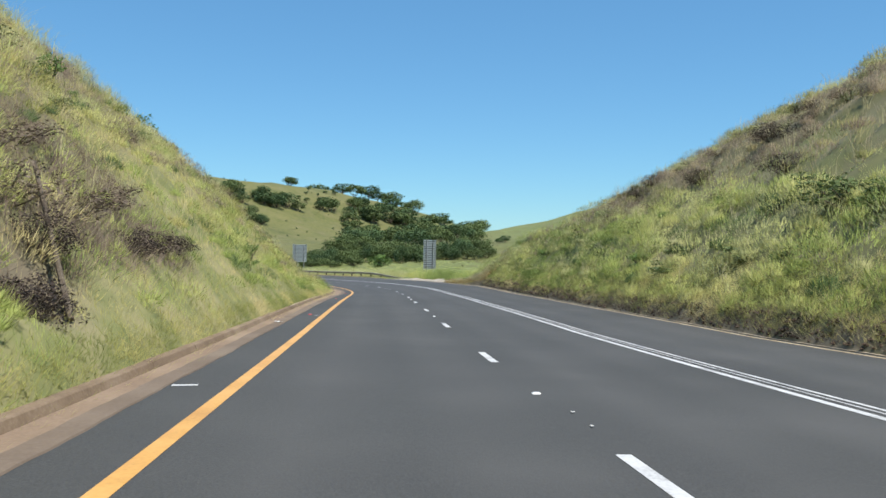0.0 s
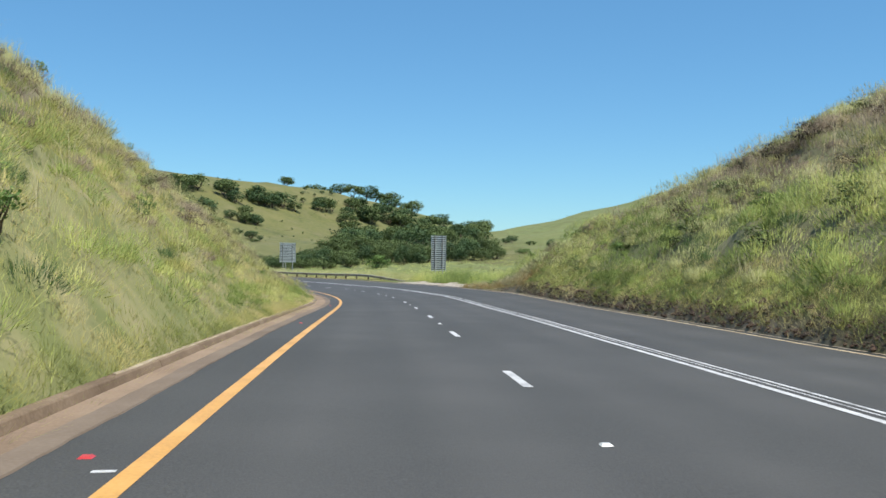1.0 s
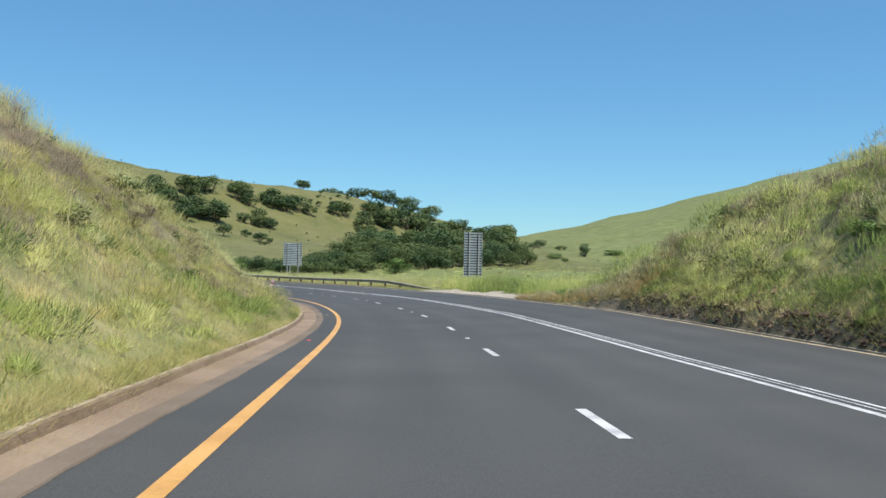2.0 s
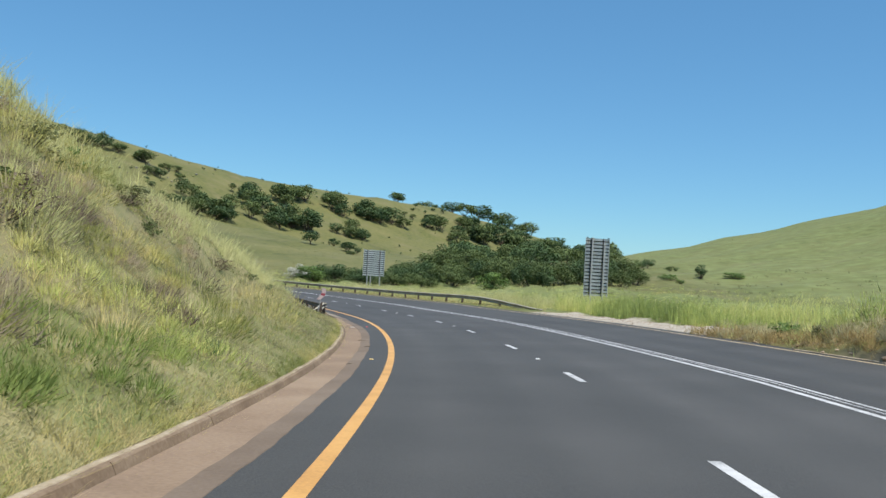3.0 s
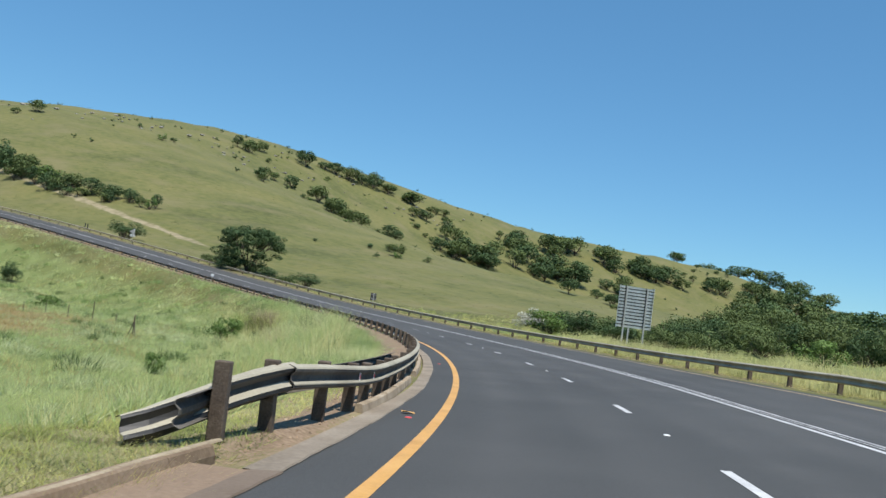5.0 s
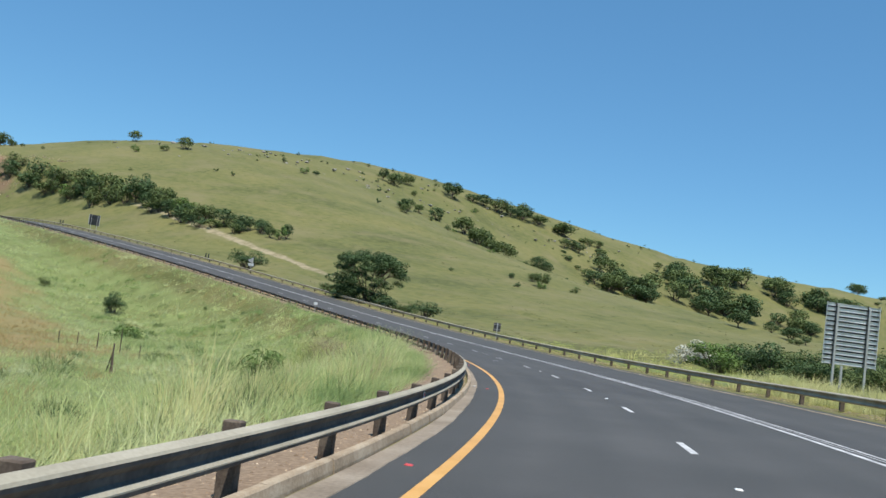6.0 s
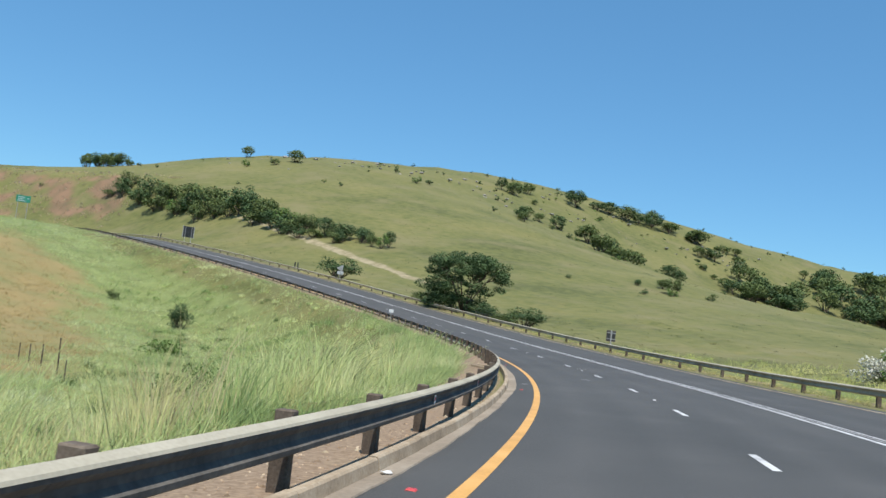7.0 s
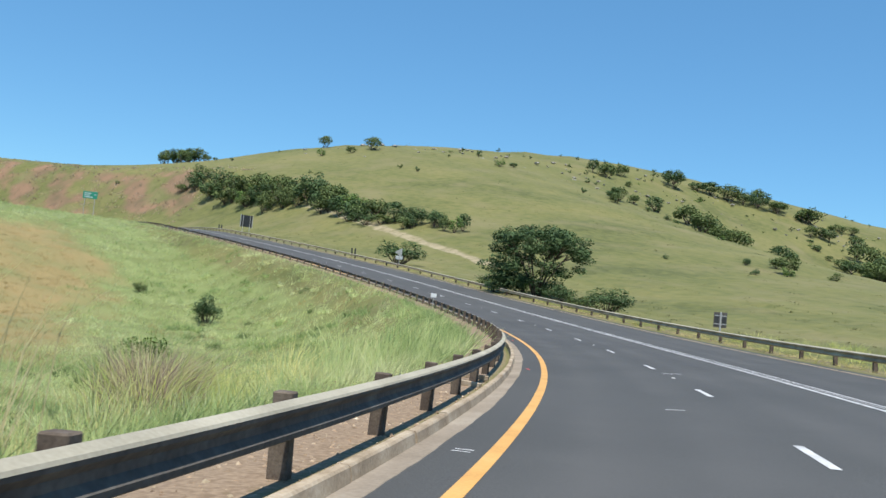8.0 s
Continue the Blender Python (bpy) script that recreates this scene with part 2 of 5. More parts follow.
# the road's course: curvature (1/km), gradient and cross-fall (%) every 20 m
KNOTS = np.arange(-20, 561, 20.0)
CURVE = [-1.81, -0.74, 0.33, -0.26, 1.09, 4.51, 4.41, 4.91, 4.47, 5.45, 4.67, 4.86, 4.96, 5.22, 5.74, 5.84, 5.21, 3.85, 1.88, -0.45, -2.92, -3.5, -1.0, 2.0, 4.5, 5.5, 5.5, 5.5, 5.0, 3.0]
GRADE = [-3.28, -3.06, -2.38, -2.97, -3.56, -2.88, -2.31, -2.68, -1.25, -0.83, -0.37, 0.29, 1.47, 3.23, 5.34, 7.4, 8.9, 9.55, 9.63, 9.35, 8.59, 7.27, 5.47, 4.0, 3.0, 2.5, 2.0, 1.5, 1.0, 1.0]
BANK = [-0.73, -1.19, -2.15, -1.11, 0.88, 4.11, 4.86, 5.57, 6.15, 4.74, 4.0, 3.51, 3.73, 4.15, 4.51, 5.07, 6.14, 7.12, 7.22, 6.55, 5.44, 4.25, 2.9, 2.5, 2.5, 2.5, 2.5, 2.5, 2.0, 1.0]
S = np.arange(-600, 1401, 1.0)


def course():
    inside = (S >= -20) & (S <= 560)
    cur = np.where(inside, np.interp(S, KNOTS, CURVE), 0) * 1e-3
    gr = np.where(S < -20, 0.0, np.where(S > 560, 0.5, np.interp(S, KNOTS, GRADE))) * 1e-2
    bk = np.interp(S, KNOTS, BANK) * 1e-2
    acc = lambda a: np.concatenate([[0], np.cumsum((a[1:] + a[:-1]) / 2)])
    th = acc(cur)
    th -= th[600]
    X, Y, Z = acc(-np.sin(th)), acc(np.cos(th)), acc(gr)
    return X - X[600], Y - Y[600], Z - Z[600], th, bk


RX, RY, RZ, RT, RB = course()


def heading(s):
    return np.interp(s, S, RT)


def plan(s, u):
    """World x, y of the place s metres along the yellow line and u metres to its right."""
    th = np.interp(s, S, RT)
    return np.interp(s, S, RX) + u * np.cos(th), np.interp(s, S, RY) + u * np.sin(th)


def road_z(s, u):
    return np.interp(s, S, RZ) + np.interp(s, S, RB) * np.clip(u, -4, 14)


def smooth(a, b, v):
    t = np.clip((v - a) / (b - a), 0, 1)
    return t * t * (3 - 2 * t)


# hills: height, centre x and y, half widths, turn
HILLS = [[3.2, -285.0, 560.0, 62.0, 48.0, 0.0], [77.153, -380.466, 637.594, 161.194, 134.997, -1.675], [65.951, -82.709, 941.865, 91.297, 263.074, -0.612], [64.256, 293.684, 387.34, 108.902, 188.862, 0.529], [44.001, -539.731, 313.875, 114.1, 88.451, -0.201], [32.898, -262.847, 416.284, 129.171, 77.225, -0.258]]


def hills_z(x, y):
    z = np.full(np.shape(x), -4.0)
    for a, cx, cy, sx, sy, th in HILLS:
        c, s = np.cos(th), np.sin(th)
        z = z + a * np.exp(-0.5 * (((c * (x - cx) + s * (y - cy)) / sx) ** 2 + ((c * (y - cy) - s * (x - cx)) / sy) ** 2))
    return z


def waves(x, y, size, seed):
    """Soft uneven ground, about -1 to 1, with bumps of that size."""
    r = np.random.RandomState(seed)
    z = 0
    for i in range(9):
        a, p, k = r.uniform(0, 6.283), r.uniform(0, 6.283), r.uniform(0.6, 1.9) * 6.283 / size
        z = z + np.sin(k * (x * np.cos(a) + y * np.sin(a)) + p + 1.3 * np.sin(0.37 * k * (y * np.cos(a) - x * np.sin(a)) + 2 * p))
    return z / 4.5


def crest(s):
    """Metres from the kerb to the edge of the left cutting."""
    return 0.55 * 3.2 * smooth(30, 75, s) + np.interp(s, [-60, 20, 60, 85, 98, 112], [13.5, 12.5, 8.3, 5.2, 2.8, 0.0]) / 1.0


def far_crest(s):
    """Metres from the far edge of the road to the edge of the right cutting."""
    return 0.8 + 1.25 * np.interp(s, [-60, 20, 40, 60, 77, 92], [19.5, 19.2, 16.0, 10.9, 5.4, 1.5])


def ground_z(s, u):
    """Height of the ground at (s, u): cuttings, fill slopes, and the hills beyond."""
    s, u = np.broadcast_arrays(np.asarray(s, float), np.asarray(u, float))
    x, y = plan(s, u)
    base = road_z(s, u)
    hill = hills_z(x, y)
    # left: a cutting up to s = 110, then a fill slope
    edge = -1.66 + 0.16 * (1 - smooth(48, 66, s)) - 0.14 * smooth(117, 124, s)
    v = np.maximum(edge - u, 0)
    top = np.interp(s, [-60, 20, 60, 85, 98, 112], [13.5, 12.5, 8.3, 5.2, 2.8, 0.0])
    verge = 3.2 * smooth(30, 75, s)
    q = np.where(v < verge, 0.5 * v, 0.5 * verge + 1.15 * (v - verge)) / np.maximum(top, 0.3)
    cut = top * (1 - np.maximum(1 - q / 1.35, 0) ** 1.35) + 0.03 * np.maximum(v - top, 0)
    left_cut = base + 0.1 + cut
    fall = base - 0.60 * np.maximum(v - 2.2, 0) - 0.05 * v
    floor = np.interp(x, [-420, -260, -200, -168, -150, -126, -95, -60, -40], [22, 13.0, 7.0, 0.8, -3.8, -7.8, -9.2, -7.4, -6.6]) + 0.02 * v
    k = 1.2
    fill = np.logaddexp(fall / k, floor / k) * k - 0.3
    ahead = smooth(400, 450, s)
    fill = fill * (1 - ahead) + np.minimum(fill, base + 0.4 - 0.02 * v) * ahead
    fill = np.where(v < 2.2, base - 0.05 * v, fill)
    fill = fill + (base - 0.05 * v - fill) * (1 - smooth(1.0, 5.0, v))
    left_cut = left_cut + 0.2 * np.exp(-(((s - 102) / 9.0) ** 2)) * smooth(0.9, 2.6, v) * (1 - smooth(6, 12, v))
    w = smooth(105, 120, s)
    left = left_cut * (1 - w) + fill * w
    # right: a cutting up to s = 88, then open ground
    toe = 12.5 - 0.45 * (1 - smooth(86, 97, s))
    r = np.maximum(u - toe, 0)
    topr = np.interp(s, [-60, 20, 40, 60, 77, 92], [19.5, 19.2, 16.0, 10.9, 5.4, 0.3])
    qr = r * 0.92 / np.maximum(topr, 0.3)
    cutr = topr * (1 - np.maximum(1 - qr / 1.35, 0) ** 1.35) + np.minimum(topr / 4, 1) * 0.17 * smooth(0.12, 0.35, r + 0.08 * np.sin(s * 2.1) + 0.06 * np.sin(s * 5.3))
    far = smooth(40, 160, r)
    right_cut = (base + 0.1 + cutr) * (1 - far) + hill * far
    mix = smooth(2.0, 40, r)
    open_r = base * (1 - mix) + hill * mix
    wr = smooth(78, 98, s)
    right = right_cut * (1 - wr) + open_r * wr
    z = np.where(u < edge, left, np.where(u > toe, right, base))
    out = np.where(u < 0, v, r)
    rough = smooth(0.3, 4, out)
    banks = 1 - smooth(95, 112, s)
    z = z + rough * ((0.22 + 0.10 * banks) * waves(x, y, 5.0, 3) + (0.10 + 0.09 * banks) * waves(x, y, 2.2, 4))
    z = z - 0.75 * np.exp(-(((s - 7.6) / 1.3) ** 2 + ((u + 2.75) / 0.55) ** 2))  # washed-out hollow
    z = z + 0.55 * smooth(4, 12, r) * (1 - smooth(90, 130, r)) * wr * (1 - smooth(205, 235, s)) * waves(x, y, 11, 8)
    z = z + smooth(30, 150, out) * 1.3 * waves(x, y, 60, 5)
    return z - 0.12 * (1 - smooth(-0.2, 0.2, np.where(u < 5, edge + 0.86 * smooth(119, 125, s) - 0.1 - u, u - toe + 0.1)))


# ---- meshes ----
def link(name, mesh, material, parent=None, label=""):
    ob = new(name, mesh)
    if material is not None and not mesh.materials:
        mesh.materials.append(material)
    if parent is not None:
        ob.parent = parent
    return tagged(ob, label)


def mesh_np(name, verts, faces):
    """A mesh from arrays of places and of faces that all have as many corners."""
    verts, faces = np.asarray(verts, np.float32).reshape(-1, 3), np.asarray(faces, np.int32)
    me = bpy.data.meshes.new(name)
    k = faces.shape[1]
    me.vertices.add(len(verts))
    me.vertices.foreach_set("co", verts.ravel())
    me.loops.add(faces.size)
    me.loops.foreach_set("vertex_index", faces.ravel())
    me.polygons.add(len(faces))
    me.polygons.foreach_set("loop_start", np.arange(0, faces.size, k, dtype=np.int32))
    me.update(calc_edges=True)
    me.polygons.foreach_set("use_smooth", [False] * len(faces))
    return me


def part(name, bm, material, parent=None, label="", flat=True):
    me = bpy.data.meshes.new(name)
    bm.to_mesh(me)
    bm.free()
    if not flat:
        me.polygons.foreach_set("use_smooth", [True] * len(me.polygons))
    return link(name, me, material, parent, label)


def block(bm, size, at=(0, 0, 0), turn=None, bevel=0.0):
    m = Matrix.Translation(at) @ (turn.to_4x4() if turn is not None else Matrix()) @ Matrix.Diagonal((*size, 1))
    made = bmesh.ops.create_cube(bm, size=1, matrix=m)
    if bevel:
        edges = {e for v in made["verts"] for e in v.link_edges}
        bmesh.ops.bevel(bm, geom=list(edges), offset=bevel, segments=1, affect="EDGES")
    return bm


def tube(bm, a, b, r0, r1, sides=6):
    a, b = Vector(a), Vector(b)
    d = b - a
    m = Matrix.Translation((a + b) / 2) @ d.to_track_quat("Z", "Y").to_matrix().to_4x4()
    bmesh.ops.create_cone(bm, cap_ends=True, segments=sides, radius1=r0, radius2=r1, depth=d.length, matrix=m)


def at_road(s, u, dz=0.0, turn=0.0):
    """A pose on the carriageway, its y axis along the road."""
    x, y = plan(s, u)
    return pose(float(x), float(y), float(road_z(s, u)) + dz, 0, 0, math.degrees(float(heading(s))) + turn)


def course_of(x, y):
    """The s, u of a world place."""
    best = np.argmin((RX - x) ** 2 + (RY - y) ** 2)
    s = float(S[best])
    th = float(RT[best])
    return s + (-(x - RX[best]) * math.sin(th) + (y - RY[best]) * math.cos(th)), (x - RX[best]) * math.cos(th) + (y - RY[best]) * math.sin(th)


def land(x, y):
    s, u = course_of(x, y)
    return float(ground_z(s, u))


def sweep(name, section, s0, s1, step, material, parent=None, label="", closed=False, shift=None, smooth_shade=False):
    """A strip along the road: section is a row of (u, height); shift(s) moves it sideways and down."""
    ss = np.append(np.arange(s0, s1 - 0.3 * step, step), s1)
    k = len(section)
    verts = np.zeros((len(ss), k, 3))
    for i, (u, dz) in enumerate(section):
        du, dd = shift(ss) if shift else (0 * ss, 0 * ss)
        x, y = plan(ss, u + du)
        verts[:, i] = np.stack([x, y, road_z(ss, u + du) + dz + dd], 1)
    faces = [(i * k + j, i * k + (j + 1) % k, (i + 1) * k + (j + 1) % k, (i + 1) * k + j) for i in range(len(ss) - 1) for j in range(k if closed else k - 1)]
    me = mesh_np(name, verts, faces)
    if smooth_shade:
        me.polygons.foreach_set("use_smooth", [True] * len(me.polygons))
    if closed:
        bm = bmesh.new()
        bm.from_mesh(me)
        bm.verts.ensure_lookup_table()
        bm.faces.new([bm.verts[j] for j in range(k)])
        bm.faces.new([bm.verts[(len(ss) - 1) * k + j] for j in reversed(range(k))])
        bmesh.ops.recalc_face_normals(bm, faces=bm.faces)
        bm.to_mesh(me)
        bm.free()
    return link(name, me, material, parent, label)


# ---- ground ----
def steps(*runs):
    out = []
    for a, b, d in runs:
        out += list(np.arange(a, b - 1e-6, d))
    return np.array(out + [runs[-1][1]])


def dryness(s, u):
    """How dry the low field inside the bend is, 0 to 1."""
    edge = np.interp(s, [170, 205, 240, 280, 310, 340, 370], [-20, -24, -29, -33, -30, -25, -24])
    x, y = plan(s, u)
    return smooth(-6, 7, edge - u + 4.0 * waves(x, y, 19, 43)) * smooth(160, 178, s) * (1 - smooth(352, 380, s)) * (u < 0)


def make_ground():
    ss = steps((-600, -100, 50), (-100, -20, 8), (-20, -4, 1.0), (-4, 112, 0.7), (112, 130, 1.0), (130, 240, 1.6), (240, 440, 3), (440, 640, 8), (640, 1400, 40))
    us = steps((-165, -100, 13), (-100, -50, 5), (-50, -22, 1.6), (-22, -6, 0.8), (-6, -2.5, 0.25), (-2.5, -1, 0.15), (-1, 12, 3.25), (12, 13, 0.12), (13, 16, 0.3), (16, 34, 0.9), (34, 37, 1.5), (37, 48, 0.8), (48, 80, 3.2), (80, 160, 8), (160, 700, 20), (700, 1800, 55))
    sg, ug = np.meshgrid(ss, us, indexing="ij")
    x, y = plan(sg, ug)
    z = ground_z(sg, ug)
    k = len(us)
    i, j = np.meshgrid(np.arange(len(ss) - 1), np.arange(k - 1), indexing="ij")
    a = (i * k + j).ravel()
    me = mesh_np("ground", np.stack([x, y, z], -1), np.stack([a, a + 1, a + k + 1, a + k], 1))
    me.polygons.foreach_set("use_smooth", [True] * len(me.polygons))
    band = lambda v, lo, hi, soft: smooth(lo - soft, lo + soft, v) * (1 - smooth(hi - soft, hi + soft, v))
    left, right = np.maximum(-1.8 - ug, 0), np.maximum(ug - 12.5, 0)
    track = np.interp(sg, [324, 341, 356, 374, 394, 426, 450], [37.0, 40.6, 42.5, 44.2, 45.1, 44.2, 42.5])  # a pale track up the pasture
    masks = {
        "bare": (0.95 * band(ug, -2.1 - 0.9 * smooth(124, 138, sg) * (1 - 0.6 * smooth(190, 215, sg)), -1.2, 0.45) - 0.3 * smooth(230, 300, sg)) * smooth(114, 122, sg) * (ug < -1) + 0.75 * band(ug, 12.8, 17, 1.0) * band(sg, 82, 96, 3)
        + 0.5 * band(ug, 12.6, 14.4, 0.4) * smooth(130, 150, sg),
        "gravel": 0.95 * band(ug, 12.2, 15.4, 0.8) * band(sg, 95, 124, 3) ,
        "track": 0.8 * band(ug, track - 1.4, track + 1.2, 0.6) * band(sg, 322, 440, 6),
        "lush": 0.55 * smooth(30, 70, x) * smooth(15, 40, right) + 0.75 * smooth(4, 8, left) * smooth(112, 122, sg) * (1 - smooth(430, 480, sg)) + 0.6 * band(right, 1.5, 70, 3) * band(sg, 96, 215, 10) + 0.25 * (1 - smooth(3, 6, left)) * (ug < 0) * (1 - smooth(100, 116, sg)) + 0.6 * band(right, 1, 9, 2) * (1 - smooth(80, 95, sg)),
        "dry": 0.85 * dryness(sg, ug) + 0.8 * band(ug, 12.6, 16.5, 0.8) * band(sg, 82, 97, 4) + 0.45 * band(left, 5, 16, 2) * (1 - smooth(90, 112, sg)),
        "mottle": 0.34 + 0.1 * waves(x, y, 45, 9) * smooth(20, 60, right),
        "verge": 0.8 * (1 - smooth(5, 8, left)) * (ug < 0) * (1 - smooth(126, 136, sg)),
        "red": (0.5 + 0.4 * waves(x, y, 17, 27)) * band(ug, 26, 52, 6) * band(sg, 505, 660, 14),
        # scrub and soil, spread under the clumps as painted shade too
        "scrub": 0.75 * band(ug, 11.9, 12.4, 0.15) * (1 - smooth(84, 92, sg)) + 0.48 * band(right, 0.8, 20, 1.0) * (1 - smooth(72, 92, sg)) + (0.45 + 0.3 * waves(x, y, 5.5, 31)) * band(left, 3.2, 13, 1.2) * (1 - smooth(80, 104, sg)) + np.exp(-(((sg - 7.6) / 1.6) ** 2 + ((ug + 2.75) / 0.7) ** 2)),
    }
    for key, v in masks.items():
        me.attributes.new(key, "FLOAT", "POINT").data.foreach_set("value", np.clip(v, 0, 1).ravel().astype(np.float32))
    tagged(link("ground", me, GROUND), "rolling green pasture with road cuttings and fill slopes", "ground", kind="structure")


make_ground()

# ---- road ----
road = tagged(sweep("road", [(-0.96, -0.2), (-0.95, -0.03), (-0.62, 0.0)] + [(u, 0.0) for u in np.linspace(0.5, 12.0, 24)] + [(12.35, -0.005), (12.5, -0.2)], -120, 520, 2.0, ASPHALT), "grey three-lane asphalt road curving uphill", "road", kind="structure")
lanes = np.array([-0.96, -0.95, -0.62] + list(np.linspace(0.5, 12.0, 24)) + [12.35, 12.5])
wear = 0.48 * np.max([np.exp(-(((lanes - c) / 0.45) ** 2)) for c in (1.1, 2.7, 4.6, 6.2, 8.5, 10.3)], axis=0)
road.data.attributes.new("worn", "FLOAT", "POINT").data.foreach_set("value", np.tile(wear, len(road.data.vertices) // len(lanes)).astype(np.float32))
LINE_Z = 0.004


def strip(name, u, w, s0, s1, material, label, step=1.0):
    return tagged(sweep(name, [(u - w / 2, LINE_Z), (u + w / 2, LINE_Z)], s0, s1, step, material, road), label)


strip("edge_line", 0.0275, 0.165, -60, 515, YELLOW, "solid orange-yellow edge line")
strip("barrier_line", 6.93, 0.13, -60, 515, WHITE, "solid white barrier line")
strip("barrier_line", 7.31, 0.075, -60, 515, WHITE, "thinner solid white barrier line")
strip("barrier_line", 7.15, 0.04, -60, 515, WHITE, "thin worn line between the barrier lines")
strip("edge_line", 11.72, 0.13, -60, 515, FADED, "faded yellow far edge line")
for i in range(-3, 52):
    strip("lane_dash", 3.60, 0.13, 1.86 + 9.845 * i - 1.0, 1.86 + 9.845 * i + 1.0, WHITE, "", 1.0)


def make_stud(material):
    bm = bmesh.new()
    bmesh.ops.create_cone(bm, cap_ends=True, segments=4, radius1=0.075, radius2=0.05, depth=0.016, matrix=Matrix.Translation((0, 0, 0.008)) @ Matrix.Rotation(radians(45), 4, "Z"))
    ob = part("road_stud", bm, material)
    return tagged(ob, "small square reflective road stud on the asphalt", "road stud", "road studs")


stud, edge_stud, red_stud = make_stud(STUD), make_stud(STUD_YELLOW), make_stud(STUD_RED)
stud_places = [(stud, 1.75 + 9.845 * (i + 0.5), 3.58) for i in range(-1, 40) if i % 2 == 0] + [(edge_stud if i == 8 else red_stud, 25.5 + 9.87 * (i - 2), -0.42) for i in range(2, 30, 2)]
for n, (ob, s, u) in enumerate(stud_places):
    m = at_road(s, u, 0.003)
    if ob.matrix_basis == Matrix():
        ob.matrix_basis = m
    else:
        copy_thing(ob, m)

# gutter and kerb on the left
def gutter_shift(s):
    """The gutter swings out a little where the kerb meets the guardrail."""
    return -0.22 * smooth(101, 111, s) * (1 - smooth(122, 132, s)) - 0.17 * (1 - smooth(48, 66, s)) - 0.07 * smooth(122, 132, s) * (1 - smooth(176, 186, s)) - 0.09 * smooth(150, 160, s) * (1 - smooth(170, 182, s)) + 0.03 * smooth(178, 188, s), 0 * s


GUTTER_SHAPE = [(-0.64, -0.1), (-0.63, 0.003), (-0.95, -0.012), (-1.45, 0.004), (-1.5, -0.1)]
gutter = tagged(sweep("gutter", GUTTER_SHAPE, -60, 118, 2.0, GUTTER, shift=gutter_shift), "concrete gutter stained with brown dust", "gutter", kind="structure")
gutter_bend = tagged(sweep("gutter", [(-0.64, -0.1), (-0.63, 0.003), (-0.80, -0.008), (-0.94, 0.0), (-0.96, -0.1)], 118, 515, 2.0, GUTTER_GREY, shift=gutter_shift), "pale grey-brown concrete gutter beside the guardrail", "gutter", kind="structure")


def ragged(s):
    """Sideways wander of a worn edge."""
    return 0.022 * np.sin(0.5 * s) * np.sin(0.23 * s + 1) + 0.008 * np.sin(2.3 * s) + 0.006 * np.sin(7.1 * s) + gutter_shift(s)[0], 0 * s


sweep("dust_edge", [(-0.89, -0.02), (-0.88, -0.003), (-0.60, 0.0055), (-0.59, -0.01)], -30, 118, 0.25, GUTTER_SILT, gutter, "uneven dusty edge over the asphalt", False, ragged)
sweep("dust_edge", [(-0.9, -0.008), (-0.62, 0.0055), (-0.61, -0.01)], 118, 240, 0.4, GUTTER_GREY, gutter_bend, "uneven dusty edge over the asphalt", False, ragged)


def kerb_shift(s):
    """The kerb runs nearer to the carriageway along the guardrail."""
    return 0.13 * (1 - smooth(30, 58, s)) + np.interp(s, [119, 126, 150, 164, 184], [0.0, 0.2, 0.22, 0.30, 0.45]) - 0.2 * smooth(98, 110, s) * (1 - smooth(117, 122, s)), 0 * s


kerb = tagged(new("kerb", None), "worn concrete kerb blocks with a dusty sloping face", "kerb", kind="structure")
rng = random.Random(5)
FACE = [(-1.455, -0.08), (-1.46, 0.0), (-1.495, 0.085), (-1.515, 0.10), (-1.62, 0.104), (-1.63, -0.15)]
EDGED = [(-1.295, -0.08), (-1.30, 0.0), (-1.325, 0.115), (-1.345, 0.135), (-1.425, 0.138), (-1.44, 0.125), (-1.445, -0.15)]
s = -24.0
while s < 260:
    old = s < 118.5
    size = min(rng.uniform(2.6, 3.2), 118.6 - s) if old else rng.uniform(1.9, 2.6) if s < 200 else 2.0
    if 119 > s > 118.5:
        s, size = 124.4, 2.9
    wobble = 0.004 if old else 0.008
    k0, k1 = rng.uniform(-wobble, wobble), rng.uniform(-wobble, wobble)
    gap = 0.012 if rng.random() < 0.8 else rng.uniform(0.03, 0.10)
    if not 132.5 < s < 134.0:  # one block is missing
        sweep("kerb_block", [(u + k0, z + k1) for u, z in (FACE if old else EDGED)], s + gap, s + size, 0.7, KERB_DUSTY if old else KERB, kerb, "", True, kerb_shift)
    s += size
sweep("washed_sand", [(-1.51, 0.09), (-1.522, 0.106), (-1.56, 0.112), (-1.61, 0.10), (-1.68, 0.0)], 30, 119, 0.3, SAND, kerb, "pale sand washed along the top of the kerb", False, lambda s: (-0.02 + 0.02 * np.sin(0.8 * s) * np.sin(0.3 * s) + 0.008 * np.sin(3.1 * s) + kerb_shift(s)[0], 0.003 * np.sin(2.2 * s)))
sweep("kerb_run", EDGED, 260, 515, 2.0, KERB, kerb, "", True, kerb_shift)
sweep("kerb_run", [(11.95, -0.1), (11.96, 0.022), (12.06, 0.03), (12.07, -0.1)], -40, 90, 2.0, KERB, kerb, "low dark edging below the far bank", True)

# ---- guardrails ----
BEAM = [(0.0, -0.16), (0.022, -0.155), (0.083, -0.125), (0.086, -0.085), (0.034, -0.03), (0.034, 0.025), (0.086, 0.075), (0.088, 0.105), (0.075, 0.125), (-0.005, 0.158), (-0.02, 0.155)]


